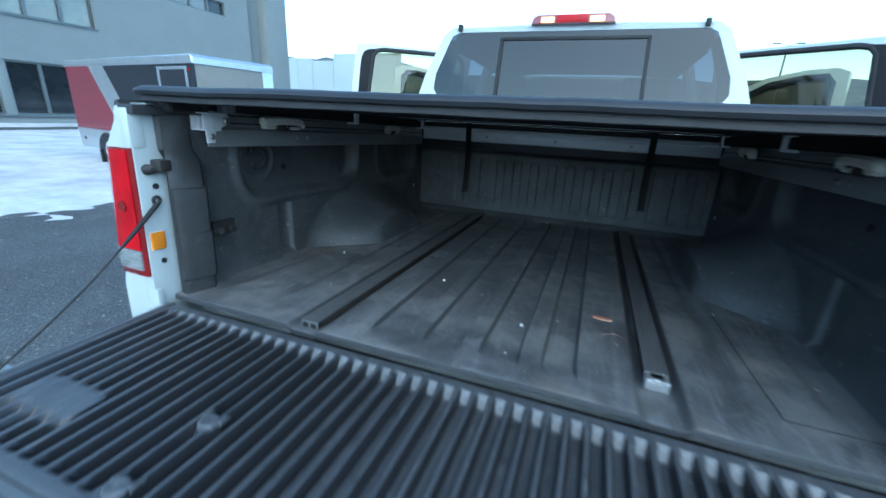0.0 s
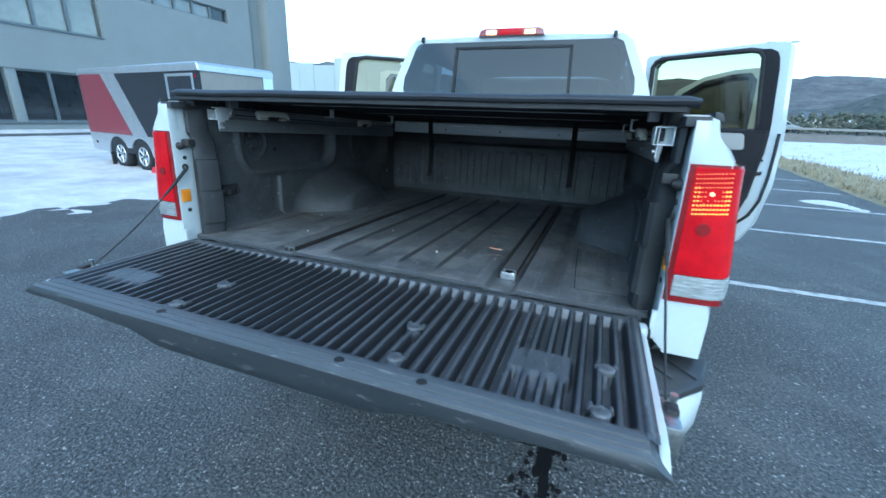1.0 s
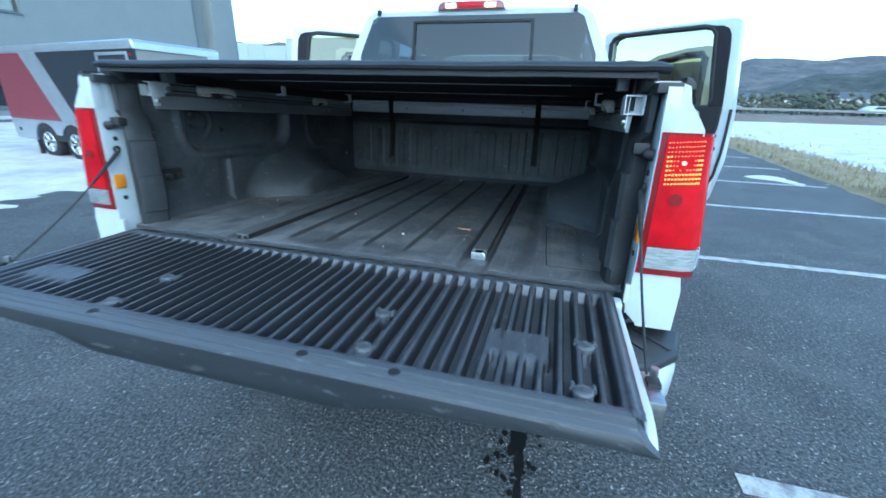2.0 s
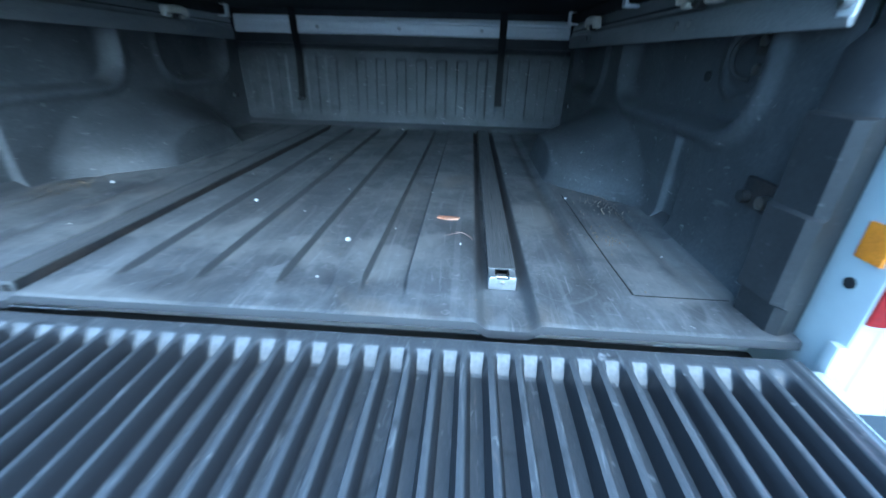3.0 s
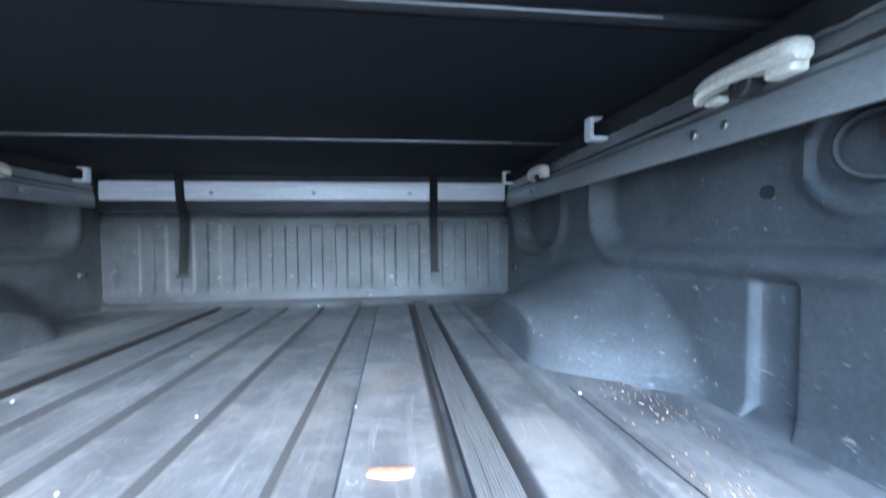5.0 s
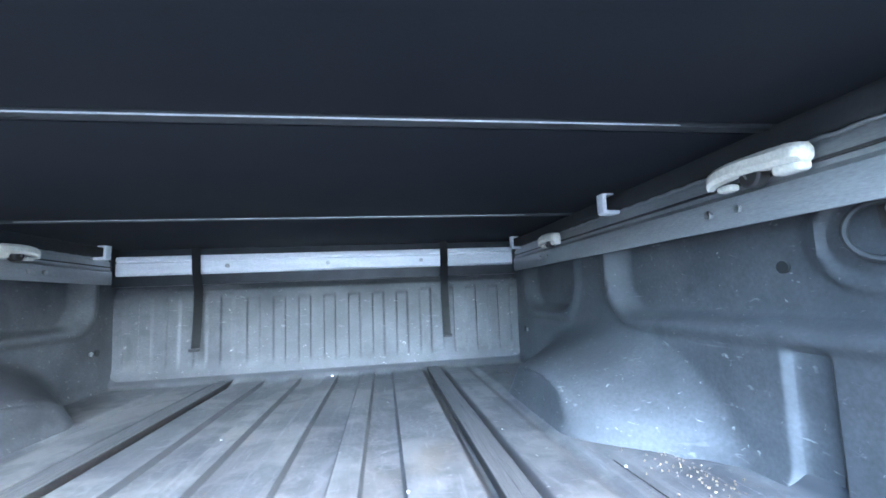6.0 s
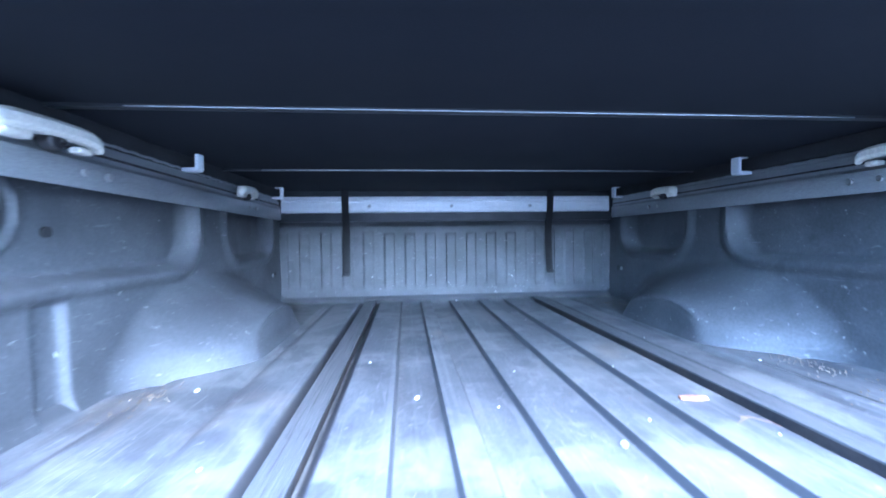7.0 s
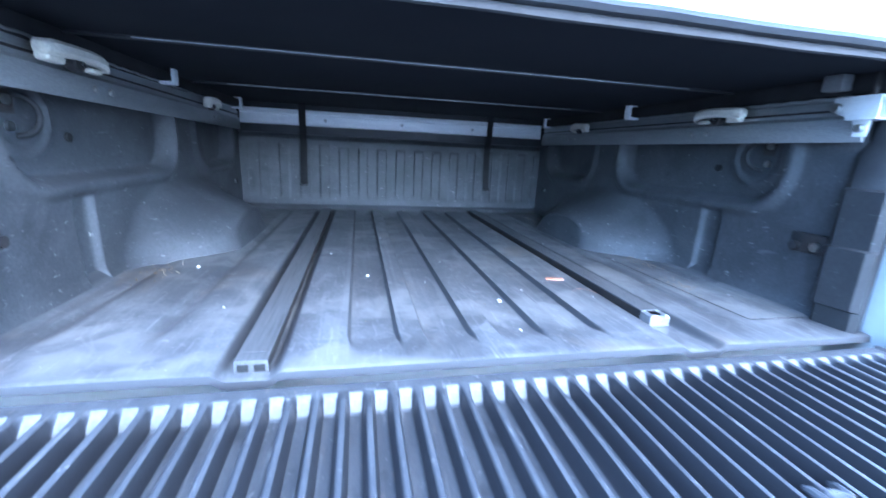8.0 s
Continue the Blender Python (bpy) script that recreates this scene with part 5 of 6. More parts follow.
# loose stones set in the tarmac near the truck
grit = bmesh.new()
rng = random.Random(11)
for k in range(11000):
    x, y = (rng.gauss(0.3, 1.1), rng.gauss(-0.2, 0.7)) if k % 3 else (rng.uniform(-4.0, 3.5), rng.uniform(-2.5, 4.0))
    r = rng.choice((0.001, 0.0013, 0.0016, 0.002, 0.002, 0.0025, 0.004))
    a = rng.uniform(0, 3.14)
    c, q = math.cos(a) * r, math.sin(a) * r
    base = [grit.verts.new((x + u, y + v, 0)) for u, v in ((c, q), (-q, c), (-c, -q), (q, -c))]
    tip = grit.verts.new((x + rng.uniform(-0.3, 0.3) * r, y, r * 0.8))
    for k in range(4):
        grit.faces.new((base[k], base[(k + 1) % 4], tip))
tagged(part("grit", grit, mat("pale_grit", (0.45, 0.45, 0.43), 0.6, tint=(0.14, 0.14, 0.14), scale=60, amount=0.8, fine=200), smooth=0), "pale loose grit on the asphalt", "grit", "", "stuff")
# damp stain of the exhaust drip
TAR = mat("wet_tar", (0.010, 0.010, 0.011), 0.35, tint=(0.02, 0.02, 0.02), scale=20, fine=120, bump=0.4)
rng = random.Random(17)
stain = bmesh.new()
spots = [(0.585, 0.44, 0.035, 0.09), (0.60, 0.30, 0.020, 0.07), (0.565, 0.36, 0.022, 0.03), (0.605, 0.10, 0.016, 0.16), (0.60, -0.15, 0.012, 0.12), (0.61, 0.52, 0.03, 0.05)]
spots += [(0.58 + rng.gauss(0, 0.06), 0.34 + rng.gauss(0, 0.14), r, r * rng.uniform(1, 2)) for r in [rng.uniform(0.004, 0.012) for _ in range(40)]]
for j, (cx, cy, rx, ry) in enumerate(spots):
    n = 28 if rx > 0.012 else 9
    stain.faces.new([stain.verts.new((cx + rx * (1 + 0.55 * noise.noise((k * 1.3, j * 5.1, 0))) * math.cos(k * 2 * math.pi / n), cy + ry * (1 + 0.45 * noise.noise((k * 1.3, j * 5.1, 4))) * math.sin(k * 2 * math.pi / n), 0.003 + 0.00002 * j)) for k in range(n)])
tagged(part("oil_stain", stain, TAR, smooth=0), "dark wet drips under the exhaust on asphalt", "stain", "", "stuff")

# snow: lumpy sheets that thin out to nothing at an uneven edge
def snowfield(name, xs, ys, d, deep, label):
    bm = bmesh.new()
    grid = {}
    for i, x in enumerate(xs):
        for j, y in enumerate(ys):
            h = d(x, y)
            z = deep * step(0, 1.6, h) + 0.02 * step(0, 0.25, h) - (0.0 if h > 0 else 0.02)
            z += (0.02 * noise.noise((x * 0.5, y * 0.5, 1)) + 0.014 * noise.noise((x * 1.9, y * 1.9, 2))) * step(0.1, 1.0, h)
            grid[i, j] = (bm.verts.new((x, y, z)), h)
    for i in range(len(xs) - 1):
        for j in range(len(ys) - 1):
            q = [grid[i, j], grid[i + 1, j], grid[i + 1, j + 1], grid[i, j + 1]]
            if max(h for _, h in q) > 0:
                bm.faces.new([v for v, _ in q])
    for v in [v for v in bm.verts if not v.link_faces]:
        bm.verts.remove(v)
    return tagged(part(name, bm, SNOW, smooth=60), label, "snow", "", "structure")


def left_edge(x, y):
    lim = -5.85 - 0.15 * max(0.0, 2.8 - y) + 0.75 * noise.noise((y * 0.8, x * 0.5, 4)) + 0.55 * noise.noise((y * 1.9, x * 1.3, 9)) + 0.30 * noise.noise((y * 4.3, x * 2.6, 2))
    return min(lim - x, y - 0.2 + 0.25 * (x + 6) + 0.6 * noise.noise((x * 0.6, y * 0.6, 8)), x + 22.5 + 0.3 * noise.noise((y, 0, 3)))


snowfield("snow_patch", np.linspace(-23, -4.8, 130), np.linspace(-3, 30, 170), left_edge, 0.035, "old white snow lying over the asphalt by the trailer")
snowfield("snow_bank", np.linspace(-26.4, -24.6, 12), np.linspace(-5, 30, 70), lambda x, y: 0.75 - abs(x + 25.5) + 0.2 * noise.noise((y * 0.6, 0, 5)), 0.28, "low bank of cleared snow beside the building")
snowfield("snow_patch", np.linspace(3.9, 6.2, 40), np.linspace(8.2, 10.2, 30), lambda x, y: 0.26 - 0.5 * abs(y - 9.05 + 0.35 * (x - 5.2)) - 0.32 * abs(x - 5.2) + 0.3 * noise.noise((x * 1.5, y * 1.5, 2)), 0.05, "small melting snow patch on the asphalt")
snowfield("snow_field", np.linspace(7.0, 70, 205), np.linspace(6, 62, 170), lambda x, y: min(x - 8.6 - lot_edge(y) + 0.7 * noise.noise((y * 0.5, 0, 6)), 57 + 0.12 * x - y) * 0.5 + 0.7 * noise.noise((x * 0.35, y * 0.9, 3)) + 0.35 * noise.noise((x * 1.1, y * 2.4, 5)) + 0.12, 0.12, "patchy snow over dead grass beside the lot")

# dry grass verge: a low mound with tufts
vb = sheet(np.linspace(7.0, 9.4, 14), np.linspace(-6, 58, 120), lambda x, y: (x + lot_edge(y) + 0.15 * noise.noise((y * 0.5, 1, 0)), y, -0.02 + 0.13 * bank(x, 7.5, 8.6, 0.5) + 0.03 * noise.noise((x * 2, y * 1.2, 0))))
tagged(part("grass_verge", vb, GRASS), "dead yellow grass verge along the lot", "grass", "", "structure")
tb = bmesh.new()
rng = random.Random(3)
for _ in range(7000):
    y = 6 + 40 * rng.random() ** 1.6
    x = rng.uniform(7.1, 9.0) if rng.random() < 0.6 else rng.uniform(9, 36)
    x += lot_edge(y) if x < 9 else 0
    h, a = rng.uniform(0.06, 0.20), rng.uniform(0, 6.28)
    w = 0.012 + 0.0006 * y
    dx, dy = math.cos(a) * w, math.sin(a) * w
    z = 0.05
    tb.faces.new([tb.verts.new(p) for p in ((x - dx, y - dy, z), (x + dx, y + dy, z), (x + rng.uniform(-0.08, 0.08), y + rng.uniform(-0.08, 0.08), z + h))])
tagged(part("grass_tufts", tb, GRASS, smooth=0), "tufts of dead grass poking through", "grass", "", "stuff")

# ---- enclosed trailer ----
trailer = thing("enclosed_trailer", "maroon, charcoal and bright metal enclosed cargo trailer parked on snow", "trailer", m=pose(-11.03, 5.50, 0.0, 0, 0, -9.0))
LT, DT, Z0, Z1 = 4.80, 1.55, 0.36, 2.03
part("trailer_box", box(0.012, LT - 0.012, 0.012, DT - 0.012, Z0, Z1, 0.02), CHARCOAL, trailer)
part("maroon_panel", prism([(0.0, 0.77), (0.03, Z1), (1.08, Z1), (2.04, 0.77)], "y", -0.006, 0.02), MAROON, trailer, "maroon side panel")
part("diagonal_stripe", prism([(1.09, Z1), (1.70, Z1), (2.66, 0.77), (2.05, 0.77)], "y", -0.010, 0.02), BRIGHT, trailer, "bright diagonal metal stripe")
part("dark_panel", prism([(1.71, Z1), (LT, Z1), (LT, 0.77), (2.67, 0.77)], "y", -0.006, 0.02), CHARCOAL, trailer)
skirt = [(0.0, 0.765), (0.06, 0.36), (0.85, 0.34)] + [(1.30 - 0.44 * math.cos(k), 0.34 + 0.38 * math.sin(k)) for k in np.linspace(0.1, 2.75, 9)] + [(2.31 - 0.44 * math.cos(k), 0.34 + 0.38 * math.sin(k)) for k in np.linspace(0.39, 3.04, 9)] + [(2.78, 0.34), (LT, 0.34), (LT, 0.765)]
part("skirt_panel", prism(skirt, "y", -0.012, 0.02), BRIGHT, trailer, "bright metal lower skirt with wheel arches")
part("end_panel", box(LT - 0.012, LT + 0.006, 0.0, DT, 0.40, Z1, 0.003), BRONZE, trailer, "bronze grey end panel")
part("end_post", box(LT - 0.01, LT + 0.02, DT - 0.22, DT + 0.01, 0.40, Z1 + 0.02, 0.012), BRIGHT, trailer)
part("corner_post", box(LT - 0.03, LT + 0.012, -0.012, 0.03, 0.36, Z1, 0.01), CHARCOAL, trailer)
part("roof_cap", prism([(-0.03, Z1), (LT + 0.03, Z1), (LT + 0.03, Z1 + 0.10), (LT - 0.03, Z1 + 0.15), (0.05, Z1 + 0.13), (-0.03, Z1 + 0.08)], "y", -0.025, DT + 0.025, 0.03, seg=3), BRIGHT, trailer, "bright rounded roof cap")
td = part("side_door", box(3.74, 4.62, -0.012, 0.0, 0.60, 1.96, 0.004), CHARCOAL, trailer, "dark side door in a bright frame")
for x0, x1, z0, z1 in ((3.72, 4.64, 1.94, 1.99), (3.72, 3.78, 0.58, 1.95), (4.58, 4.64, 0.58, 1.95)):
    part("door_frame", box(x0, x1, -0.024, -0.010, z0, z1, 0.004), BRIGHT, td)
part("door_latch", box(4.46, 4.52, -0.04, -0.012, 1.15, 1.3, 0.006), STEEL, td)
part("marker_lamp", box(4.68, 4.72, -0.018, 0.0, 1.92, 1.96, 0.004), RED, trailer)
part("skirt_lamp", disc((0.30, -0.014, 0.55), (0, 1, 0), 0.035, 0.02, 14), PLASTIC, trailer)
for wx in (1.31, 2.31):
    bm = bmesh.new()
    prof = [(0.20, -0.08), (0.25, -0.10), (0.31, -0.10), (0.335, -0.07), (0.335, 0.07), (0.31, 0.10), (0.25, 0.10), (0.20, 0.08)]
    loft([[(wx + r * math.cos(k), 0.10 + h, 0.325 + r * math.sin(k)) for r, h in prof] for k in np.linspace(0, 2 * math.pi, 33)], bm, cap=False)
    tw = part("wheel", bm, RUBBER, trailer, "black tyre on a spoked alloy rim")
    rim = bmesh.new()
    disc((wx, 0.10, 0.325), (0, 1, 0), 0.20, 0.05, 24, rim)
    part("wheel_well", rim, IRON, tw)
    for k in range(7):
        a = k * 2 * math.pi / 7 + wx
        d = Vector((math.cos(a), 0, math.sin(a)))
        part("spoke", tube([Vector((wx, 0.02, 0.325)) + d * 0.04, Vector((wx, 0.02, 0.325)) + d * 0.19], 0.02, 6, taper=[0.016, 0.024]), BRIGHT, tw)
    part("rim", ring((wx, 0.01, 0.325), (0, 1, 0), 0.195, 0.012, 28, 6), BRIGHT, tw)
part("frame_beam", box(0.2, LT, 0.2, DT - 0.2, 0.28, 0.38, 0.02), IRON, trailer)
part("rear_jack", box(0.80, 0.86, 0.0, 0.08, 0.02, 0.34, 0.01), IRON, trailer)
tagged(at(part("wheel_chock", prism([(-0.16, 0), (0.16, 0), (0.10, 0.10), (-0.06, 0.14)], "y", -0.09, 0.09, 0.01), SIGNRED), pose(-8.10, 4.98, 0.03, 0, 0, -10)), "red plastic chock beside the trailer wheel", "wheel chock")
tagged(at(part("marker_stick", tube([(0, 0, -0.05), (0.03, 0, 0.25), (0.05, 0, 0.5)], 0.008, 6), STRAW), pose(-13.4, 4.6, 0.1)), "thin bare stick standing in the snow", "stick")

# ---- office building ----
bx = -27.0
office = thing("office_building", "pale grey-blue stucco office building with dark ribbon windows", "building", m=pose(bx, 0, 0))
spans = [(-14.0, 14.6, 0.45, 3.0), (-6.0, 16.15, 5.05, 7.6), (18.3, 25.15, 7.55, 8.45)]
cuts = sorted({-16.0, 27.4} | {v for s0 in spans for v in s0[:2]})
for a, c in zip(cuts, cuts[1:]):
    z = -0.05
    for y0, y1, z0, z1 in [q for q in spans if q[0] <= a and c <= q[1]]:
        part("wall", box(-0.35, 0, a, c, z, z0), STUCCO, office, smooth=0)
        z = z1
    part("wall", box(-0.35, 0, a, c, z, 11.6), STUCCO, office, smooth=0)
part("wall", box(-0.9, -0.6, 27.4, 28.95, -0.05, 11.6), STUCCO, office, smooth=0)
part("corner_pier", box(-12.0, 0.25, 28.95, 31.35, -0.05, 11.9, 0.02), STUCCO, office)
part("recess_side", box(-0.9, 0.0, 27.35, 27.4, -0.05, 11.6), STUCCO, office, smooth=0)
part("end_wall", box(-12.0, -0.35, -16.0, -15.6, -0.05, 11.6), STUCCO, office, smooth=0)
part("back_wall", box(-12.3, -12.0, -16.0, 31.35, -0.05, 11.6), STUCCO, office, smooth=0)
part("roof", box(-12.0, 0.02, -16.0, 31.3, 11.6, 11.9, 0.03), STUCCO, office)


def window(y0, y1, z0, z1, material, label):
    w = part("window", box(-0.30, -0.26, y0, y1, z0, z1), material, office, label, 0)
    for a, c, b0, b1 in ((y0, y1, z0, z0 + 0.09), (y0, y1, z1 - 0.09, z1), (y0, y0 + 0.08, z0 + 0.09, z1 - 0.09), (y1 - 0.08, y1, z0 + 0.09, z1 - 0.09)):
        part("window_frame", box(-0.26, -0.16, a, c, b0, b1), FRAME, w, smooth=0)


for y0, y1 in ((11.75, 13.15), (13.15, 14.6), (10.2, 11.35), (8.7, 10.2), (7.2, 8.7), (5.7, 7.2), (4.2, 5.7)):
    window(y0, y1, 0.45, 3.0, DARKGLASS, "dark reflecting ground-floor window")
part("window_pier", box(-0.30, -0.05, 11.35, 11.75, 0.45, 3.0, 0.01), STUCCO, office)
part("inner_wall", box(-0.34, -0.30, -14.0, 4.2, 0.45, 3.0), STUCCO, office, smooth=0)
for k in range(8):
    window(16.15 - 1.52 * (k + 1), 16.15 - 1.52 * k, 5.05, 7.6, PALEGLASS, "upper window with pale sky painted into its glass")
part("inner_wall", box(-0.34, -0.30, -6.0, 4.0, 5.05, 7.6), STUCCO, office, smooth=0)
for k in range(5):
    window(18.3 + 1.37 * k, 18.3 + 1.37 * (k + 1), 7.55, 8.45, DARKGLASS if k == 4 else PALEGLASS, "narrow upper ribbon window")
part("sill", box(0.0, 0.06, -6.0, 16.2, 4.97, 5.05, 0.01), FRAME, office)
part("sill", box(0.0, 0.05, -14.0, 14.6, 0.33, 0.45, 0.01), FRAME, office)

# pale hall beyond the office, with upright panel joints
hall = thing("industrial_hall", "pale far industrial hall with flat panelled walls", "building", m=pose(0, 60, 0))
PALEWALL = mat("pale_wall_panel", (0.38, 0.42, 0.41), 0.8, tint=(0.34, 0.38, 0.37), scale=0.3, amount=0.7, fine=6, bump=0.0, grainy=0.04, rand=0.05)
for x0, x1, top in ((-62.0, -54.3, 9.4), (-54.25, -49.2, 9.4), (-49.15, -46.2, 9.35), (-46.15, -42.1, 8.95), (-42.05, -36.0, 10.0), (-35.95, -30.0, 10.0)):
    part("wall_panel", box(x0, x1, 0, 0.3, 0, top, 0.03), PALEWALL, hall, smooth=0)
part("wall", box(-62, -30, 0.3, 14, 0, 8.6), PALEWALL, hall, smooth=0)
part("roof", box(-62, -30, 0.3, 14, 8.6, 8.8, 0.02), FRAME, hall, smooth=0)

# ---- road, guard rail, far things ----
def along(a, y):
    """A point of the far road: a metres along it, y metres behind its rail."""
    ux, uy = 0.975, 0.222
    return 4 + ux * a - uy * y, 58 + uy * a + ux * y


rb = bmesh.new()
rows = [[rb.verts.new((*along(a, y), z)) for y, z in ((-6, -0.05), (-3, 0.35), (-1.2, 0.95), (0, 1.0), (12, 1.05), (15, 0.9), (30, 0.8))] for a in np.linspace(-25, 150, 40)]
for u, v in zip(rows, rows[1:]):
    for k in range(6):
        rb.faces.new((u[k], v[k], v[k + 1], u[k + 1]))
tagged(part("road_bank", rb, mat("road_bank_earth", (0.15, 0.125, 0.10), 0.95, tint=(0.24, 0.21, 0.17), scale=0.3, fine=2, bump=0.3, depth=0.03)), "bare brown earth bank below the road", "bank", "", "structure")
rs = bmesh.new()
rs.faces.new([rs.verts.new((*along(a, y), 1.07)) for a, y in ((-25, 1), (150, 1), (150, 12), (-25, 12))])
tagged(part("road", rs, ASPHALT, smooth=0), "grey two-lane road beyond a guard rail", "road", "", "structure")
guard = thing("guard_rail", "grey steel guard rail on short posts", "guard rail", m=pose(4, 58, 1.0, 0, 0, math.degrees(math.atan2(0.222, 0.975))))
part("beam", prism([(-0.04, 0.45), (0.03, 0.50), (-0.02, 0.58), (0.03, 0.66), (-0.04, 0.72), (-0.06, 0.58)], "x", -20, 140, 0), mat("weathered_galvanised", (0.24, 0.235, 0.22), 0.6, 0.4, scale=2, fine=20), guard)
post_mesh = part("post", box(-0.09, 0.09, -0.02, 0.16, -0.1, 0.70, 0.01), IRON, guard)
post_mesh.location = (-19, 0, 0)
for k in range(1, 50):
    p = new("post", post_mesh.data)
    p.parent, p.location = guard, (-19 + 3.2 * k, 0, 0)


def far_car(a, y, paint, label):
    x, yy = along(a, y)
    c = thing("car", label, "car", m=pose(x, yy, 1.075, 0, 0, 12.8))
    body = [(-2.2, 0.35), (2.2, 0.35), (2.25, 0.65), (1.5, 0.85), (0.9, 0.92), (0.3, 1.38), (-1.1, 1.42), (-1.8, 0.98), (-2.2, 0.9)]
    part("body", prism(body, "y", -0.85, 0.85, 0.08), paint, c)
    part("side_glass", prism([(0.75, 0.95), (0.25, 1.32), (-1.05, 1.35), (-1.55, 0.98)], "y", -0.87, 0.87, 0.01), DARKGLASS, c)
    for wx in (-1.35, 1.35):
        for wy in (-0.8, 0.8):
            part("wheel", disc((wx, wy, 0.32), (0, 1, 0), 0.32, 0.2, 20, b=0.03), RUBBER, c)


SILVER = mat("silver_car_paint", (0.35, 0.40, 0.42), 0.3, 0.5, scale=2, fine=30, bump=0)
far_car(19.5, 4, SILVER, "silver saloon car on the far road")
far_car(46, 10.5, PAINT, "white car on the far road")

lamp_post = thing("street_lamp", "grey street lamp with two short arms", "street lamp", m=pose(13.6, 44.0, 0))
part("pole", tube([(0, 0, -0.1), (0, 0, 4), (0, 0, 8.2)], 0.07, 10, taper=[0.10, 0.08, 0.06]), FRAME, lamp_post)
for q in (-1, 1):
    arm = part("arm", tube([(0, 0, 8.15), (q * 0.5, 0, 8.3), (q * 0.9, 0, 8.32)], 0.03, 8), FRAME, lamp_post)
    part("lamp_head", box(q * 0.85 - 0.28, q * 0.85 + 0.28, -0.12, 0.12, 8.28, 8.40, 0.03), FRAME, arm)


# hills: rings of ridges behind the road
def ridge(name, r, height, az0, az1, material, label, seed, rough=0.25, steps=160):
    bm = bmesh.new()
    rows = []
    for k, az in enumerate(np.linspace(az0, az1, steps)):
        a = radians(az)
        h = height(az) * (1 + rough * 0.3 * noise.noise((az * 0.22, seed, 0)) + rough * 0.10 * noise.noise((az * 0.9, seed, 1)) + 0.02 * noise.noise((az * 4.0, seed, 2)))
        row = []
        for q, w in ((0.62, -0.02), (0.72, 0.10), (0.80, 0.30), (0.88, 0.58), (0.95, 0.85), (1.0, 1.0), (1.1, 0.9)):
            lump = 1 + 0.10 * noise.noise((az * 0.8, q * 9, seed + 3)) * (q < 1)
            row.append(bm.verts.new((r * q * math.sin(a), r * q * math.cos(a), 3 + h * w * lump)))
        rows.append(row)
    for u, v in zip(rows, rows[1:]):
        for k in range(6):
            bm.faces.new((u[k], v[k], v[k + 1], u[k + 1]))
    return tagged(part(name, bm, material), label, "hill", "", "structure")


# the unseen stretch behind the truck is added to hold back low sky
ridge("backdrop_ridge", 2600, lambda az: 2600 * math.tan(radians(5.0 + 1.0 * step(-15, -35, az) + 0.4 * bank(az, 110, 250, 40))), -100, 260, HILL, "blue-grey wooded mountain ridge on the horizon, its unseen rear part added", 2.0, 0.35, 360)
ridge("backdrop_slope", 900, lambda az: 900 * math.tan(radians(1.0 + 3.0 * step(9, 34, az) + 1.2 * step(0, -40, az))), -60, 75, NEARHILL, "dark pine slope in front of the mountains", 6.0, 0.5)
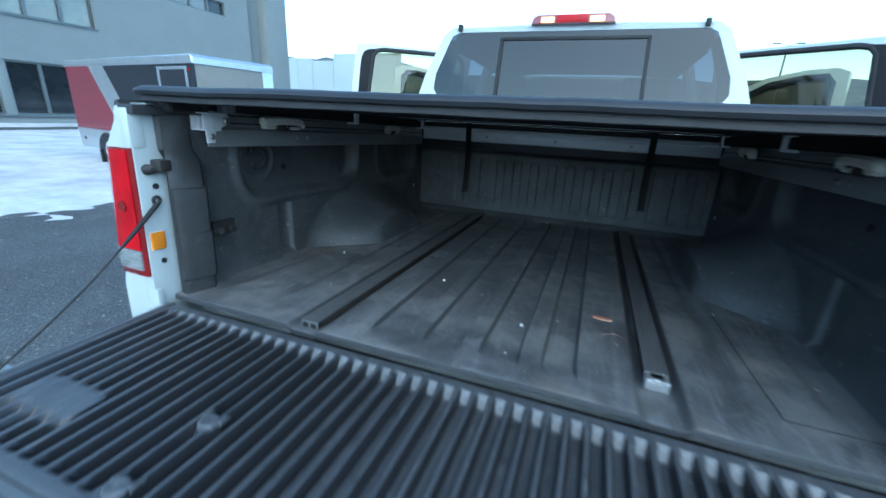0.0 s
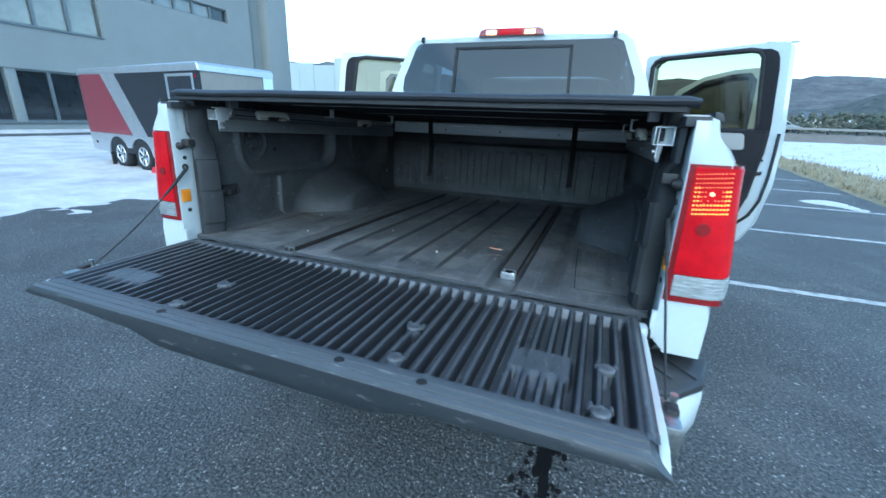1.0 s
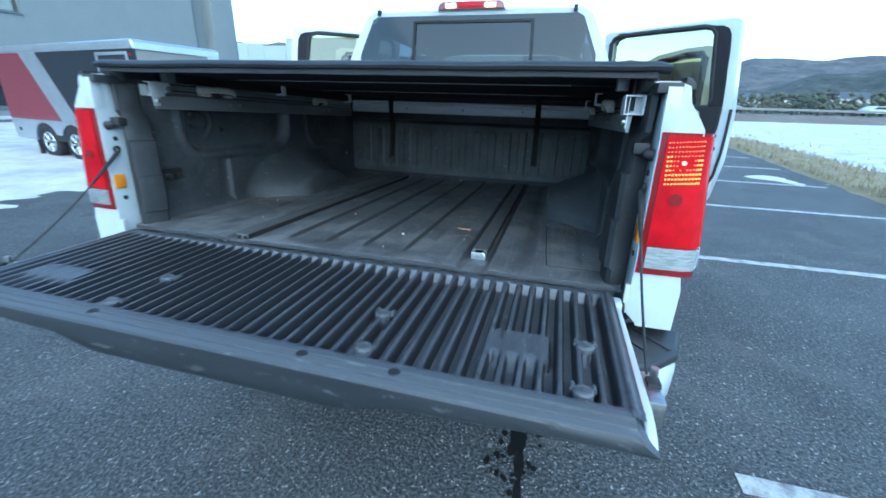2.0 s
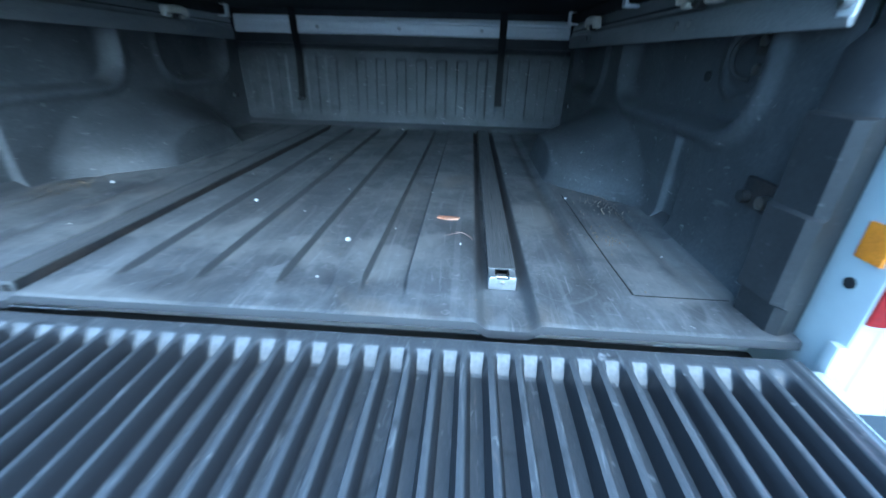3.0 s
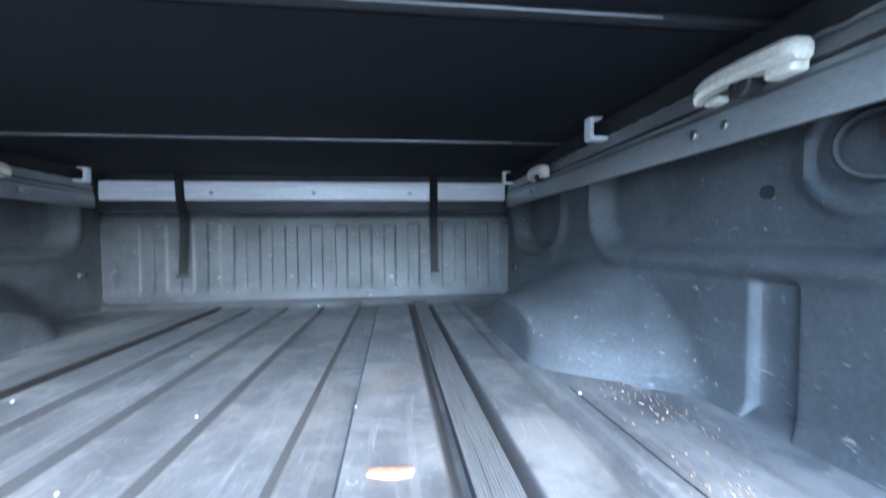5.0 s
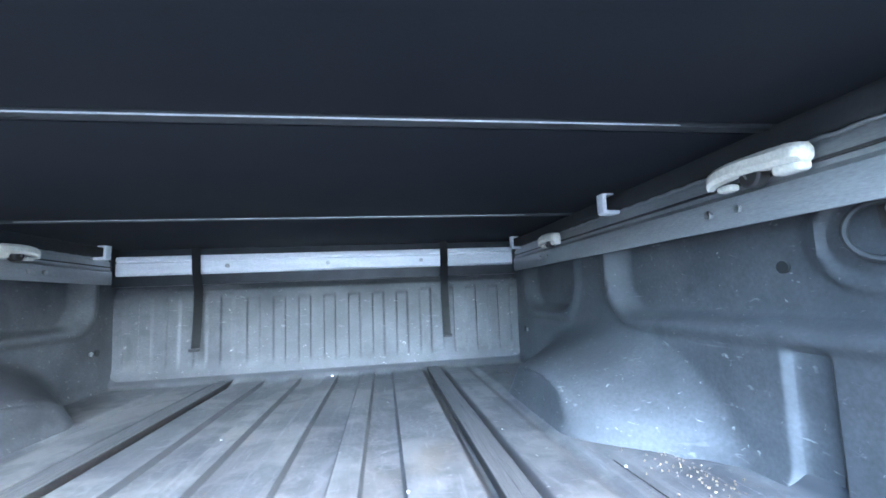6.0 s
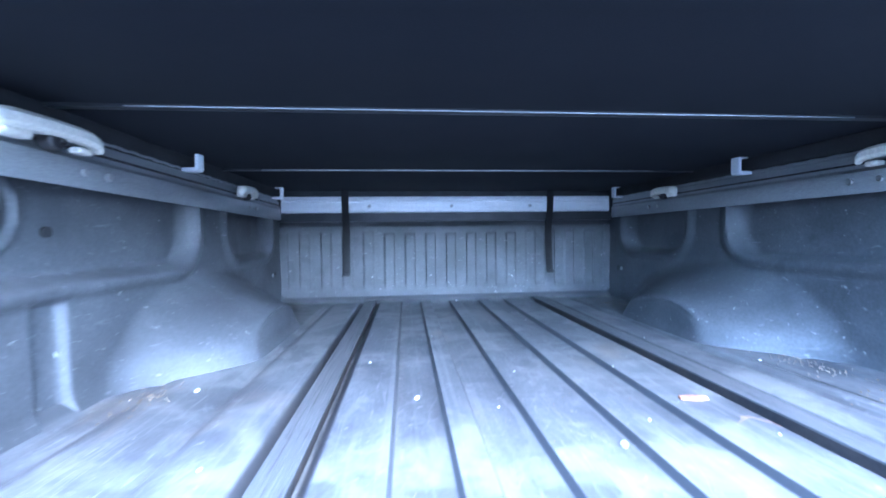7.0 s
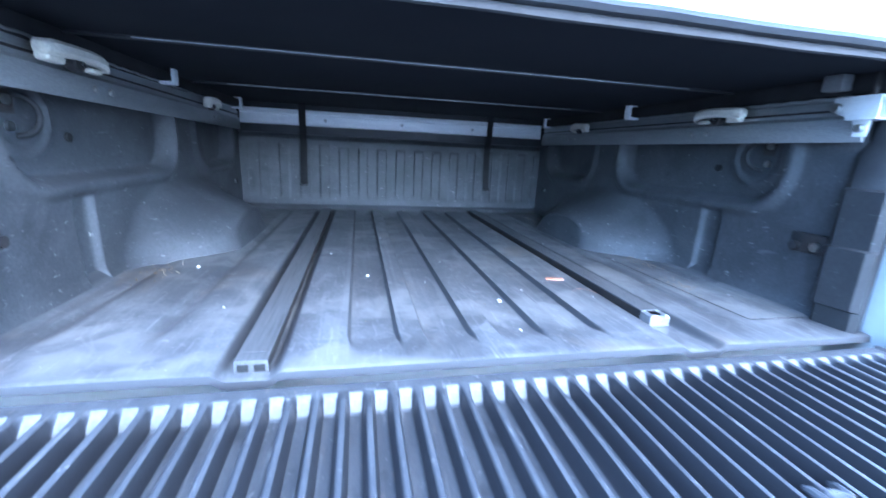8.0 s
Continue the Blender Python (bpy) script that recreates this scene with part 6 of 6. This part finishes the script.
# far woods and houses on the slope
wood = bmesh.new()
rng = random.Random(21)
for _ in range(1500):
    az, r = radians(rng.uniform(-5, 50)), rng.uniform(110, 520)
    x, y = r * math.sin(az), r * math.cos(az)
    z = ground_z(x, y) + (r > 400) * 2
    h = rng.uniform(2.6, 5.0) * (1 + r / 420)
    for lv in range(13):
        w = h * rng.uniform(0.06, 0.14)
        cx, cy, cz = x + rng.uniform(-0.32, 0.32) * h, y + rng.uniform(-0.32, 0.32) * h, z + h * rng.uniform(0.08, 0.92)
        ends = [wood.verts.new((cx, cy, cz + q * w * rng.uniform(0.7, 1.3))) for q in (-1, 1)]
        ringv = [wood.verts.new((cx + w * rng.uniform(0.6, 1.2) * math.cos(k), cy + w * rng.uniform(0.6, 1.2) * math.sin(k), cz + rng.uniform(-0.25, 0.25) * w)) for k in np.linspace(0, 2 * math.pi, 7, endpoint=False)]
        for k in range(7):
            wood.faces.new((ringv[k], ringv[(k + 1) % 7], ends[1]))
            wood.faces.new((ringv[(k + 1) % 7], ringv[k], ends[0]))
tagged(part("far_woods", wood, mat("far_pines", (0.060, 0.070, 0.050), 0.95, tint=(0.15, 0.14, 0.10), scale=0.10, amount=0.9, fine=1.5, bump=0), smooth=0), "far dark pines and bare bushes", "trees", "", "stuff")
rng = random.Random(8)
house_wall = mat("pale_house_wall", (0.60, 0.58, 0.54), 0.85, tint=(0.36, 0.30, 0.25), scale=0.1, fine=3, bump=0, rand=0.3)
for k in range(9):
    az, r = radians(18.5 + k * 1.35 + rng.uniform(-0.4, 0.4)), rng.uniform(210, 300)
    hs = thing("house", "small pale far house with a pitched roof", "house", "far houses", pose(r * math.sin(az), r * math.cos(az), ground_z(r, 0) - 0.1, 0, 0, rng.uniform(-40, 40)))
    w, d, h = rng.uniform(2.5, 4.5), rng.uniform(3.0, 4.5), rng.uniform(4.5, 7.5)
    part("wall", prism([(-d, 0), (d, 0), (d, h), (0, h + 2.0), (-d, h)], "x", -w, w), house_wall, hs, smooth=0)
    roofb = bmesh.new()
    for q in (-1, 1):
        prism([(0, h + 2.25), (q * (d + 0.5), h - 0.1), (q * (d + 0.5), h + 0.1), (0, h + 2.45)], "x", -w - 0.4, w + 0.4, 0, roofb)
    part("roof", roofb, FRAME if k % 2 else TRIM, hs, smooth=0)
    for q in (-0.5, 0.5):
        part("window", box(q * w - 0.6, q * w + 0.6, -d - 0.05, -d + 0.02, h * 0.45, h * 0.45 + 1.3), DARKGLASS, hs, smooth=0)
